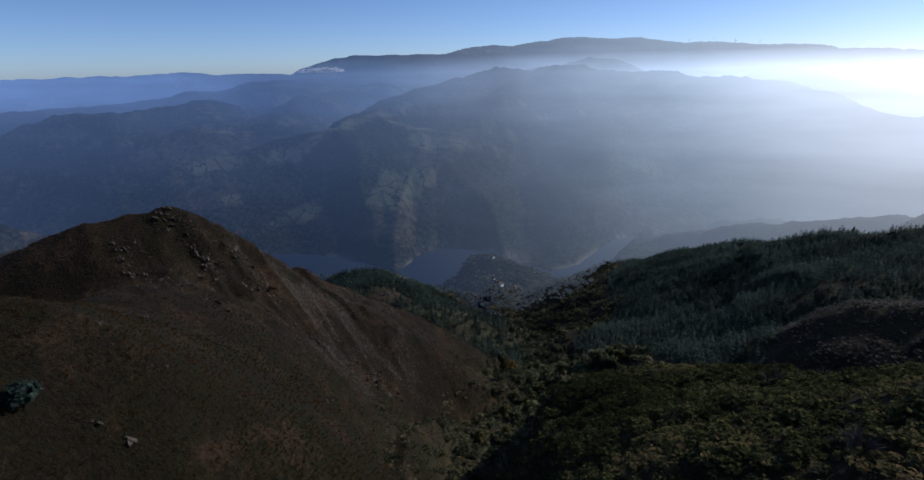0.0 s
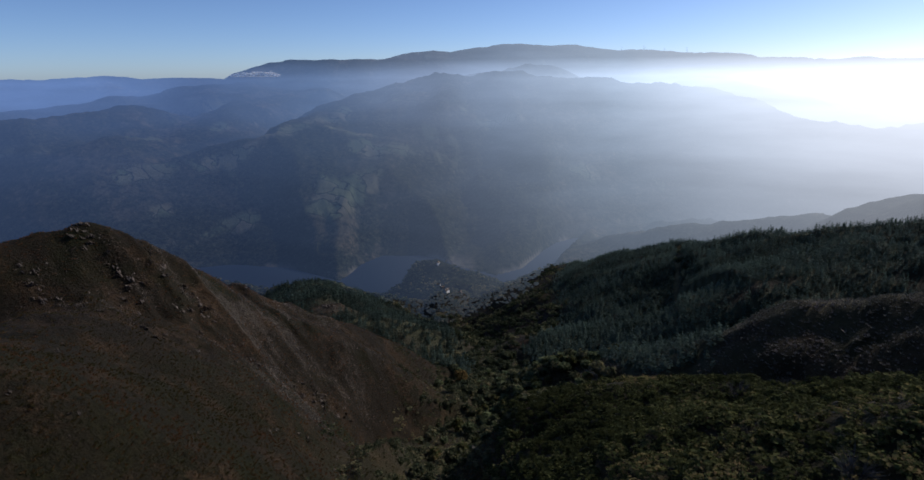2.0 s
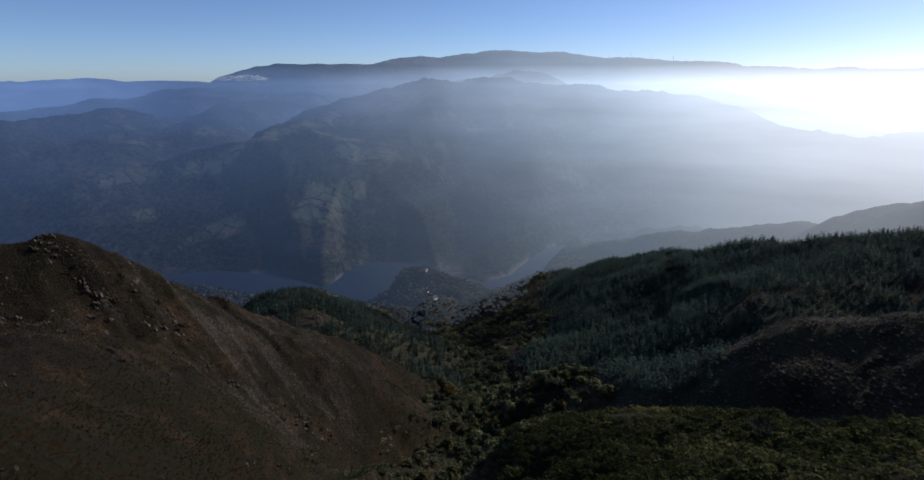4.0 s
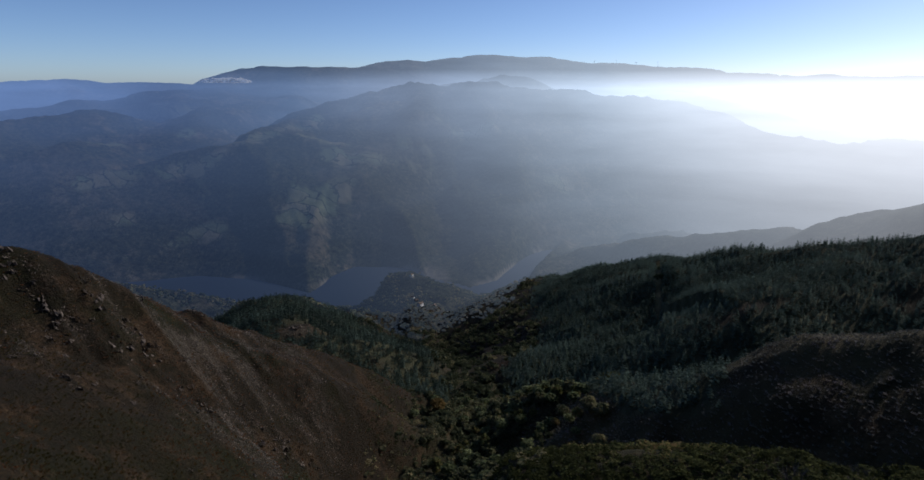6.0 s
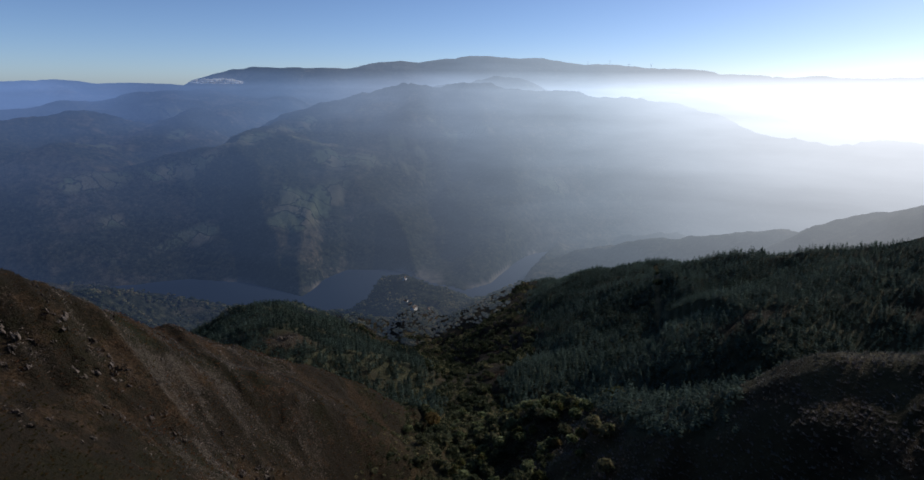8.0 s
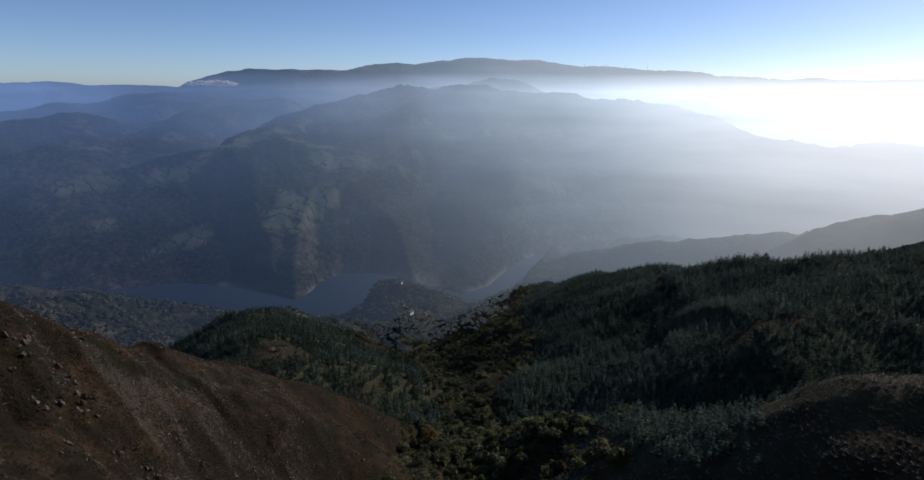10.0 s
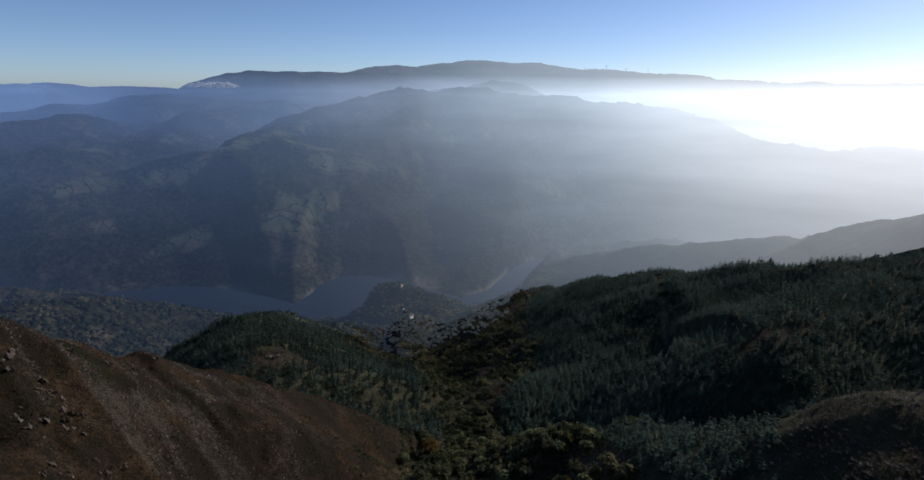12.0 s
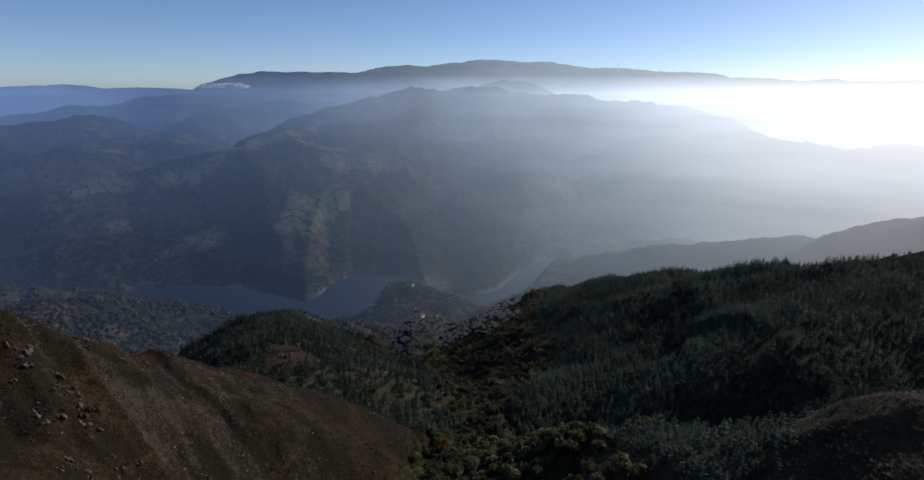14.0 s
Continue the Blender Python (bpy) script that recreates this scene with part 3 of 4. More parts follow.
def pine_cover(x, y):
    xv = np.interp(y, VALLEY[:, 0], VALLEY[:, 1])
    n = 0.5 * fractal(x, y, 70, 3, 71)
    right = np.clip((x - xv - np.interp(y, (140, 200, 240, 300, 345, 420, 525, 700, 900, 1250), (62, 58, 55, 42, 22, 34, 75, 140, 200, 290))) / 22 + n, 0, 1) * np.clip((y - np.interp(x, (0, 60, 72, 80, 90, 104, 114, 125, 138, 165, 215, 330), (330, 290, 250, 175, 152, 146, 158, 176, 184, 174, 150, 90))) / 10 + n, 0, 1) * (y < 1220)
    left = np.clip((xv - np.interp(y, (320, 370, 450, 530, 640, 800, 900), (18, 8, 16, 24, 60, 110, 150)) - x) / 15 + n, 0, 1) * np.clip((y - np.interp(x, (-300, -150, -100, -60, 0), (310, 345, 325, 326, 326))) / 8 + n, 0, 1) * np.clip((np.interp(x, (-420, -200, -60), (1050, 900, 620)) - y) / 40 + n, 0, 1) * (x > -420)
    hole = np.clip(2.0 - np.hypot((x + 136) / 15, (y - 398) / 18), 0, 1)
    glade = np.clip(1.5 - np.hypot((x - 222 - 1.2 * (y - 354)) / 26, (y - 354) / 9), 0, 1)
    strip = np.clip(1.7 - nearest_on([(36, 270), (64, 258), (98, 246)], x, y)[0] / 7, 0, 1)
    thin = np.clip((fractal(x, y, 120, 4, 73) - 0.55) * 3, 0, 0.9)
    return np.clip(right + left - hole - glade - strip - thin - 1.5 * firebreak(x, y), 0, 1)


def oak_cover(x, y):
    xv = np.interp(y, VALLEY[:, 0], VALLEY[:, 1])
    n = 0.9 * fractal(x, y, 45, 3, 81)
    low = np.clip(1.4 - np.abs(x - xv) / np.interp(y, (60, 150, 250, 400, 700, 1300), (14, 24, 40, 60, 185, 350)) + n, 0, 1)
    slope = np.clip(0.35 + 0.8 * n, 0, 1) * (y > 560) * (np.abs(x - xv) < 420) + np.clip(0.1 + n, 0, 1) * (y > 900)
    yard = np.minimum.reduce([np.hypot(x - hx, y + 10 - hy) for hx, hy in YARDS])
    return np.clip(np.maximum(low, slope), 0, 1) * (1 - pine_cover(x, y)) * (y > 90) * (yard > 17)


def polar_land():
    """The ground as one sheet out to the horizon, finest ahead."""
    az = np.concatenate([np.arange(-180, -54, 4.0), np.arange(-54, 54, 0.24), np.arange(54, 180, 4.0)])
    rr = np.concatenate([[0.5, 6], np.geomspace(14, 4880, 540)])
    a, r = np.meshgrid(np.radians(az), rr)
    x, y = r * np.sin(a), r * np.cos(a) - 60 * np.clip(1 - r / 600, 0, 1)
    z = land(x, y)
    n, m = x.shape
    idx = np.arange(n * m).reshape(n, m)
    wrap = np.roll(idx, -1, 1)
    faces = np.stack([idx[:-1], wrap[:-1], wrap[1:], idx[1:]], -1).reshape(-1, 4)[:, ::-1]
    verts = np.stack([x, y, z], -1).reshape(-1, 3)
    mid = verts[faces[:, 0]]
    way_off = np.hypot(mid[:, 0], mid[:, 1])
    far = (river_side(mid[:, 0], mid[:, 1]) > 0) | ((mid[:, 0] < -340) & (way_off > 1000)) | (way_off > 1250) | ((mid[:, 1] > 1640) & (mid[:, 0] > 0)) | ((mid[:, 0] > 150) & (mid[:, 1] > 1500 - 1.05 * (mid[:, 0] - 200)))
    cover = cover_of(verts[:, 0], verts[:, 1], verts[:, 2]).astype(np.float32)
    # the backdrop's material has its haze painted in as emission
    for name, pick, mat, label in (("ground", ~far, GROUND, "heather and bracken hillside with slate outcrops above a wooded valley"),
                                   ("backdrop", far, DISTANCE, "far side of the gorge with fields, woods and mountains, blue haze painted on as glow")):
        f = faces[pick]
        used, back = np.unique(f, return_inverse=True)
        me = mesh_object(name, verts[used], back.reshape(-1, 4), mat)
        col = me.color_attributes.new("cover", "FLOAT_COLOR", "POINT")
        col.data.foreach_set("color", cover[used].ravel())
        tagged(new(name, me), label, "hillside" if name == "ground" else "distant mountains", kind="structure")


polar_land()
w = 3400.0
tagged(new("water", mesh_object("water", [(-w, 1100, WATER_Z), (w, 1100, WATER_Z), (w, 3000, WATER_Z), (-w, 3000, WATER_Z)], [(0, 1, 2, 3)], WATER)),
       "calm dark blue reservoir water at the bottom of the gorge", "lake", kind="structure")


# ---- plants: shapes ----
rng = np.random.default_rng(5)


def joined(name, shapes, kinds, places, sizes, material, label, category, tones=None, leafy=True):
    """Many copies of a few shapes in one mesh of kind stuff. shapes: (verts, triangles); places n x 3; sizes n x 3."""
    turn = rng.uniform(0, 2 * math.pi, len(places)) if material is not SLATE else rng.normal(0, 0.5, len(places))
    vs, fs, ts, ns, base = [], [], [], [], 0
    for k, (v, f) in enumerate(shapes):
        pick = np.flatnonzero(kinds == k)
        if not len(pick):
            continue
        c, s = np.cos(turn[pick])[:, None], np.sin(turn[pick])[:, None]
        p = np.stack([c * v[:, 0] - s * v[:, 1], s * v[:, 0] + c * v[:, 1], np.broadcast_to(v[:, 2], (len(pick), len(v)))], -1)
        p = p * sizes[pick][:, None, :] + places[pick][:, None, :]
        vs.append(p.reshape(-1, 3))
        if leafy:
            w = p - places[pick][:, None, :] - np.array((0, 0, 0.3)) * sizes[pick][:, None, :]
            w = w / np.maximum(np.linalg.norm(w, axis=-1, keepdims=True), 1e-6) + (0, 0, 0.4)
            ns.append((w / np.maximum(np.linalg.norm(w, axis=-1, keepdims=True), 1e-6)).reshape(-1, 3))
        fs.append((f[None] + (base + np.arange(len(pick)) * len(v))[:, None, None]).reshape(-1, 3))
        if tones is not None:
            ts.append(np.repeat(tones[pick], len(v)))
        base += len(pick) * len(v)
    me = mesh_object(name, np.concatenate(vs), np.concatenate(fs), material, smooth=leafy)
    if leafy:
        me.normals_split_custom_set_from_vertices(np.concatenate(ns).astype(np.float32))
    if tones is not None:
        me.attributes.new("tone", "FLOAT", "POINT").data.foreach_set("value", np.concatenate(ts).astype(np.float32))
    return tagged(new(name, me), label, category, kind="stuff")


def pine_shape(seed, boughs=13):
    """A unit pine: a thin trunk with drooping, feathery boughs in a spiral, shorter towards the tip."""
    r = np.random.default_rng(seed)
    vs = [(0.02 * math.cos(k * 2.1), 0.02 * math.sin(k * 2.1), -0.08) for k in range(3)] + [(0, 0, 0.97)]
    fs = [(0, 1, 3), (1, 2, 3), (2, 0, 3)]
    for k in range(boughs):
        u = (k + r.uniform(0, 1)) / boughs
        z, a = 0.10 + 0.86 * u, k * 2.4 + r.uniform(-0.5, 0.5)
        reach = (0.21 * (1 - u) ** 0.75 + 0.025) * r.uniform(0.7, 1.2)
        c, s, w = math.cos(a), math.sin(a), 0.055 + 0.12 * (1 - u)
        lift, droop = r.uniform(0.02, 0.09), r.uniform(-0.02, 0.05)
        base = len(vs)
        vs += [(0.01 * c, 0.01 * s, z + lift), (0.62 * reach * c - w * s, 0.62 * reach * s + w * c, z - droop), (reach * c, reach * s, z + 0.01), (0.62 * reach * c + w * s, 0.62 * reach * s - w * c, z - droop)]
        fs += [(base, base + 1, base + 2), (base, base + 2, base + 3)]
    return np.array(vs), np.array(fs)


def clump_shape(seed, count, flat=0.9, size=0.3, hollow=0.55):
    """A crown of many small leafy clumps over an uneven, lobed outline, with gaps; about one unit wide and high."""
    r = np.random.default_rng(seed)
    lobes = r.normal(0, 1, (5, 3))
    lobes /= np.linalg.norm(lobes, axis=1)[:, None]
    vs, fs = [], []
    for _ in range(count):
        d = r.normal(0, 1, 3)
        d /= np.linalg.norm(d)
        d[2] = abs(d[2]) * 0.95 - 0.25 if r.random() < 0.75 else d[2]
        reach = 0.36 + 0.14 * max(0.0, (lobes @ d).max()) ** 2
        c = d * reach * r.uniform(hollow, 1.0) * (1, 1, flat) + (0, 0, 0.5 * flat)
        up = Vector(d * 0.8 + np.array((0, 0, 0.45)) + r.normal(0, 0.38, 3)).normalized()
        a = up.orthogonal().normalized()
        a = (Matrix.Rotation(r.uniform(0, 6.28), 3, up) @ a)
        e, s = up.cross(a), size * r.uniform(0.5, 1.0)
        base = len(vs)
        c = Vector(c)
        for p, q, h in ((0.75, 0, -0.12), (0, 0.6, 0.12), (-0.75, 0, -0.12), (0, -0.6, 0.12)):
            vs.append(tuple(c + s * (a * p * r.uniform(0.7, 1.2) + e * q * r.uniform(0.7, 1.2) + up * h)))
        fs += [(base, base + 1, base + 2), (base, base + 2, base + 3)]
    return np.array(vs), np.array(fs)


def blade_shape(seed, count):
    """A tuft of stiff stems that lean outwards, about one unit wide and high."""
    r = np.random.default_rng(seed)
    vs, fs = [], []
    for k in range(count):
        a, lean, w = k * 2.4 + r.uniform(-0.6, 0.6), r.uniform(0.1, 0.55), r.uniform(0.05, 0.11)
        c, s, foot = math.cos(a), math.sin(a), r.uniform(0.0, 0.25)
        base = len(vs)
        vs += [(foot * c - w * s, foot * s + w * c, r.uniform(0, 0.2)), (foot * c + w * s, foot * s - w * c, r.uniform(0, 0.2)),
               (lean * c + r.normal(0, 0.08), lean * s + r.normal(0, 0.08), r.uniform(0.45, 1.0) * (1.1 - lean))]
        fs.append((base, base + 1, base + 2))
    return np.array(vs), np.array(fs)


def spread(n, x0, x1, y0, y1, chance, gap=0.0):
    """Up to n places in a rectangle, kept by a chance (0 to 1); gap keeps about one in each square of that side."""
    if gap:
        gx, gy = np.meshgrid(np.arange(x0, x1, gap), np.arange(y0, y1, gap))
        x, y = gx.ravel() + rng.uniform(-0.42, 0.42, gx.size) * gap, gy.ravel() + rng.uniform(-0.42, 0.42, gx.size) * gap
    else:
        x, y = rng.uniform(x0, x1, n), rng.uniform(y0, y1, n)
    keep = rng.random(len(x)) < chance(x, y)
    x, y = x[keep], y[keep]
    if len(x) > n:
        pick = rng.permutation(len(x))[:n]
        x, y = x[pick], y[pick]
    return np.stack([x, y, land(x, y)], -1)


def tone_of(p, size, seed):
    return 0.6 * fractal(p[:, 0], p[:, 1], size, 3, seed) + rng.uniform(-0.35, 0.35, len(p))


# ---- pine woods ----
PINES = [pine_shape(k, 14) for k in range(6)]


def crest_back(x, y):
    """1 on the near side of the pine ridge, 0 well behind its crest."""
    _, _, s = nearest_on(PINE_CREST, x, y)
    return np.clip((s + 45) / 10, 0, 1)


p = spread(17000, -40, 560, 140, 1220, lambda x, y: pine_cover(x, y) * crest_back(x, y) * (x > np.interp(y, VALLEY[:, 0], VALLEY[:, 1])), gap=3.5)
h = rng.gamma(14, 0.46, len(p)).clip(3, 9.5) * (1 + 0.2 * fractal(p[:, 0], p[:, 1], 60, 2, 3))
joined("pine_plantation", PINES, rng.integers(0, 6, len(p)), p, np.stack([h * 1.3, h * 1.3, h], -1), PINE,
       "dense dark green pine plantation covering the slope up to its crest", "pine forest", tone_of(p, 70, 9) + 0.22, leafy=False)
p = spread(8200, -420, 20, 300, 1060, lambda x, y: pine_cover(x, y) * (x < np.interp(y, VALLEY[:, 0], VALLEY[:, 1])), gap=3.4)
h = rng.gamma(14, 0.52, len(p)).clip(4, 10.5)
joined("pine_wood", PINES, rng.integers(0, 6, len(p)), p, np.stack([h * 1.3, h * 1.3, h], -1), PINE,
       "dark green pine wood on the spur behind the rocky hill", "pine forest", tone_of(p, 70, 19) - 0.6, leafy=False)

# ---- broadleaved woods down the valley ----
CROWNS = [clump_shape(20 + k, 80, 0.9, 0.23) for k in range(6)]
SMALL = [clump_shape(30 + k, 24, 0.9, 0.42) for k in range(6)]
p = spread(3600, -420, 360, 95, 1330, lambda x, y: oak_cover(x, y) * np.clip(1.0 - y / 2600, 0, 1), gap=7.0)
h = rng.gamma(9, 0.75, len(p)).clip(3.5, 12) * np.where(p[:, 1] < 170, 0.7, 1)
far_off = p[:, 1] + 60 * fractal(p[:, 0], p[:, 1], 90, 2, 28) > 860 + 1.2 * np.clip(p[:, 0], 0, 200)
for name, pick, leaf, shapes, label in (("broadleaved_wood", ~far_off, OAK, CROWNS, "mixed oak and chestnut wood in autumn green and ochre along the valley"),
                                ("hamlet_wood", far_off, FAR_OAK, SMALL, "oak wood round the hamlet at the foot of the valley, haze painted on its leaves")):
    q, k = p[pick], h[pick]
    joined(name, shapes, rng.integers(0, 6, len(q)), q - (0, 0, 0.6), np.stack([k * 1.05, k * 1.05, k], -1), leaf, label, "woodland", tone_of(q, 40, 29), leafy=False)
p = spread(5600, -1150, -180, 700, 1560, lambda x, y: np.clip(0.7 + 0.7 * fractal(x, y, 80, 3, 88), 0, 1) * (river_side(x, y) < -60), gap=7.6)
p = p[p[:, 2] > WATER_Z + 3]
h = rng.uniform(5.0, 10, len(p))
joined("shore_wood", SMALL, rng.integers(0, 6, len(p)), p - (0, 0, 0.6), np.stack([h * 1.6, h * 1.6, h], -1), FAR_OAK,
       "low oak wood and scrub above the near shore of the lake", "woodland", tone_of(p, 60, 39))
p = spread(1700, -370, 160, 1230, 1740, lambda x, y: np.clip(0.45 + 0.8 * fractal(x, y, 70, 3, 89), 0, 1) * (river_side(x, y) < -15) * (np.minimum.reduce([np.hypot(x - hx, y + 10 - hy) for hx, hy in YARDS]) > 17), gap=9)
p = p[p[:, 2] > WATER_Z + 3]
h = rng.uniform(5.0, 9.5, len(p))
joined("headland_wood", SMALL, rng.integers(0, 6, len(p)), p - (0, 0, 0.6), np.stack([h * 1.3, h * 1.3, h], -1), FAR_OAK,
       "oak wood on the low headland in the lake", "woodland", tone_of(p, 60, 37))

# ---- scrub on the open slopes ----
TUFTS = [blade_shape(40 + k, 14) for k in range(6)]
CLUMPS = [clump_shape(50 + k, 26, 0.6, 0.25, 0.4) for k in range(6)]
BUSHES = [clump_shape(60 + k, 62, 0.8, 0.17, 0.5) for k in range(6)]


def broom_side(x, y):
    """1 where broom grows rather than heather."""
    return (x + 14 * fractal(x, y, 26, 3, 103) > 10).astype(float)


def open_slope(x, y):
    return np.clip(0.75 + 0.4 * fractal(x, y, 22, 3, 101), 0.35, 1) * (1 - np.clip(pine_cover(x, y) + 0.7 * oak_cover(x, y), 0, 1))


def close_by(x, y):
    """1 where the flight passes within about a hundred metres."""
    return (np.hypot(x - 5, np.clip(np.abs(y + 30) - 35, 0, None)) < 105).astype(float)


p = spread(24000, -290, 22, -70, 400, lambda x, y: (1 - broom_side(x, y)) * open_slope(x, y) * (1 - close_by(x, y)) * (1 - 0.5 * np.clip(stony(x, y) * 1.6, 0, 1)), gap=1.6)
h = rng.uniform(0.35, 0.85, len(p))
joined("heather_scrub", TUFTS, rng.integers(0, 6, len(p)), p - (0, 0, 0.1), np.stack([h * 2.6, h * 2.6, h * 0.9], -1), HEATH,
       "brown and rusty heather and bracken scrub on the rocky hillside", "heath", tone_of(p, 35, 49) + np.where(p[:, 1] < 110, -0.12, 0.15), leafy=False)
p = spread(14500, -140, 22, -130, 110, lambda x, y: (1 - broom_side(x, y)) * open_slope(x, y) * close_by(x, y), gap=0.95)
h = rng.uniform(0.3, 0.75, len(p))
joined("heather_bushes", TUFTS, rng.integers(0, 6, len(p)), p - (0, 0, 0.1), np.stack([h * 2.8, h * 2.8, h], -1), HEATH,
       "low heather and bracken bushes on the shoulder under the flight", "heath", tone_of(p, 25, 49) - 0.1, leafy=False)
p = spread(15000, -4, 330, -70, 300, lambda x, y: broom_side(x, y) * np.clip(open_slope(x, y) * 1.4, 0, 1) * (1 - close_by(x, y)), gap=1.9)
h = rng.uniform(0.5, 1.3, len(p)) * (1 + 0.5 * (rng.random(len(p)) < 0.06))
joined("broom_scrub", TUFTS, rng.integers(0, 6, len(p)), p - (0, 0, 0.1), np.stack([h * 2.2, h * 2.2, h], -1), BROWN,
       "dense dark brown and green heath scrub on the shaded slope", "scrub", tone_of(p, 35, 59), leafy=False)
p = spread(6400, -4, 130, -130, 110, lambda x, y: broom_side(x, y) * np.clip(open_slope(x, y) * 1.6, 0, 1) * close_by(x, y), gap=1.75)
h = rng.gamma(9, 0.2, len(p)).clip(0.8, 3.2)
joined("broom_bushes", BUSHES, rng.integers(0, 6, len(p)), p - (0, 0, 0.1), np.stack([h * 1.6, h * 1.6, h], -1), GORSE,
       "dense green broom and gorse bushes on the spur under the flight", "scrub", tone_of(p, 25, 59), leafy=False)


p = spread(3600, -60, 75, 55, 420, lambda x, y: np.clip(1.5 - np.abs(x - np.interp(y, VALLEY[:, 0], VALLEY[:, 1])) / np.interp(y, (60, 150, 300, 420), (26, 36, 42, 40)) + 0.5 * fractal(x, y, 20, 3, 105), 0, 1), gap=2.1)
h = rng.gamma(5, 0.34, len(p)).clip(0.7, 3.2)
joined("valley_scrub", CLUMPS, rng.integers(0, 6, len(p)), p - (0, 0, 0.1), np.stack([h * 1.8, h * 1.8, h], -1), OAK,
       "low mixed green and ochre shrubs carpeting the valley bottom", "scrub", tone_of(p, 22, 107), leafy=False)


# ---- single trees of the valley bottom ----
def part(name, verts, faces, material, parent, label=""):
    ob = new(name, mesh_object(name, verts, faces, material, smooth=False))
    ob.parent = parent
    return tagged(ob, label)


def tube(points, radii, sides=6):
    """A tapered limb along points, as quads."""
    vs, fs = [], []
    for (x, y, z), r in zip(points, radii):
        vs += [(x + r * math.cos(2 * math.pi * k / sides), y + r * math.sin(2 * math.pi * k / sides), z) for k in range(sides)]
    for a in range(len(points) - 1):
        fs += [(a * sides + k, a * sides + (k + 1) % sides, (a + 1) * sides + (k + 1) % sides, (a + 1) * sides + k) for k in range(sides)]
    return vs, fs


def tree(seed, material, label):
    """A broadleaved tree of unit height: trunk, limbs and a crown of leaf clumps."""
    r = np.random.default_rng(seed)
    top = new("tree")
    tagged(top, label, "tree", "trees in the valley bottom")
    part("trunk", *tube([(0, 0, -0.08), (0.01, 0, 0.15), (r.normal(0, 0.03), r.normal(0, 0.03), 0.55)], (0.05, 0.035, 0.015)), BARK, top)
    for k in range(4):
        a, z = k * 1.6 + r.uniform(0, 1), r.uniform(0.25, 0.4)
        part("limb", *tube([(0, 0, z), (0.14 * math.cos(a), 0.14 * math.sin(a), z + 0.16), (0.26 * math.cos(a), 0.26 * math.sin(a), z + 0.28)], (0.022, 0.014, 0.006), 5), BARK, top)
    v, f = clump_shape(seed, 260, 0.85, 0.19, 0.5)
    part("crown", v * (1.05, 1.05, 1) + (0, 0, 0.16), f, material, top)
    return top


def stand(ob, x, y, size, turn=0.0, sink=0.3):
    z = float(land(np.array([x]), np.array([y]))[0])
    ob.matrix_basis = pose(x, y, z - sink, 0, 0, turn) @ Matrix.Diagonal((size, size, size, 1))
    return ob


yellow = stand(tree(71, RUST, "round chestnut tree with ochre autumn leaves beside the pines"), -12, 312, 12.5)
kinds = [stand(tree(72, BUSH, "broadleaved tree with dull green autumn leaves"), 18, 236, 8),
         stand(tree(73, GORSE, "green broadleaved tree in the valley bottom"), 30, 262, 8),
         stand(tree(74, OAK, "broadleaved tree turning ochre in the valley bottom"), -2, 290, 7)]
lone = stand(tree(75, PINE, "lone dark green bushy tree on the heath shoulder"), -74, -7, 6.0, 0, 1.0)
for k in range(150):
    u = rng.uniform(0, 1)
    if k < 80:
        y = rng.uniform(150, 345)
        x = float(np.interp(y, VALLEY[:, 0], VALLEY[:, 1])) + rng.normal(6, 15)
    elif k < 125:
        x, y = 36 + 62 * u + rng.normal(0, 4), 268 - 24 * u + rng.normal(0, 5)
    else:
        x, y = rng.uniform(34, 72), rng.uniform(165, 245)
    src = kinds[int(rng.choice([0, 0, 0, 0, 1, 1, 2, 2]))]
    stand(copy_thing(src, pose(0, 0, 0)), x, y, rng.uniform(5, 9), rng.uniform(0, 360))


# ---- slate outcrops ----
def slab(r, width, height, thick, n=6):
    """One broken slab of slate standing on edge: jagged along the top, uneven faces."""
    xs = np.linspace(-0.5, 0.5, n) * width
    tops = height * (np.clip(1 - np.abs(np.linspace(-1, 1, n) - r.uniform(-0.5, 0.5)), 0.15, 1) + r.uniform(-0.18, 0.18, n))
    rows = []
    for side, k in ((-1, 0.0), (-1, 0.55), (-0.35, 1.0), (0.35, 1.0), (1, 0.55), (1, 0.0)):
        rows.append(np.stack([xs + r.normal(0, 0.05 * width, n), np.full(n, side * thick) * (1.15 - 0.4 * k) + r.normal(0, 0.22 * thick, n), tops * k * r.uniform(0.9, 1.08, n) - (0.25 * height if k == 0 else 0)], -1))
    v = np.concatenate(rows)
    m = len(rows)
    f = [(a * n + k, a * n + k + 1, (a + 1) * n + k + 1, (a + 1) * n + k) for a in range(m - 1) for k in range(n - 1)]
    for k in (0, n - 1):
        f += [(0 * n + k, 1 * n + k, 4 * n + k, 5 * n + k), (1 * n + k, 2 * n + k, 3 * n + k, 4 * n + k)]
    return v, f


SLABS = [mesh_object("slab", *slab(np.random.default_rng(90 + k), 1.0, 1.0, 0.07), SLATE, smooth=False) for k in range(12)]


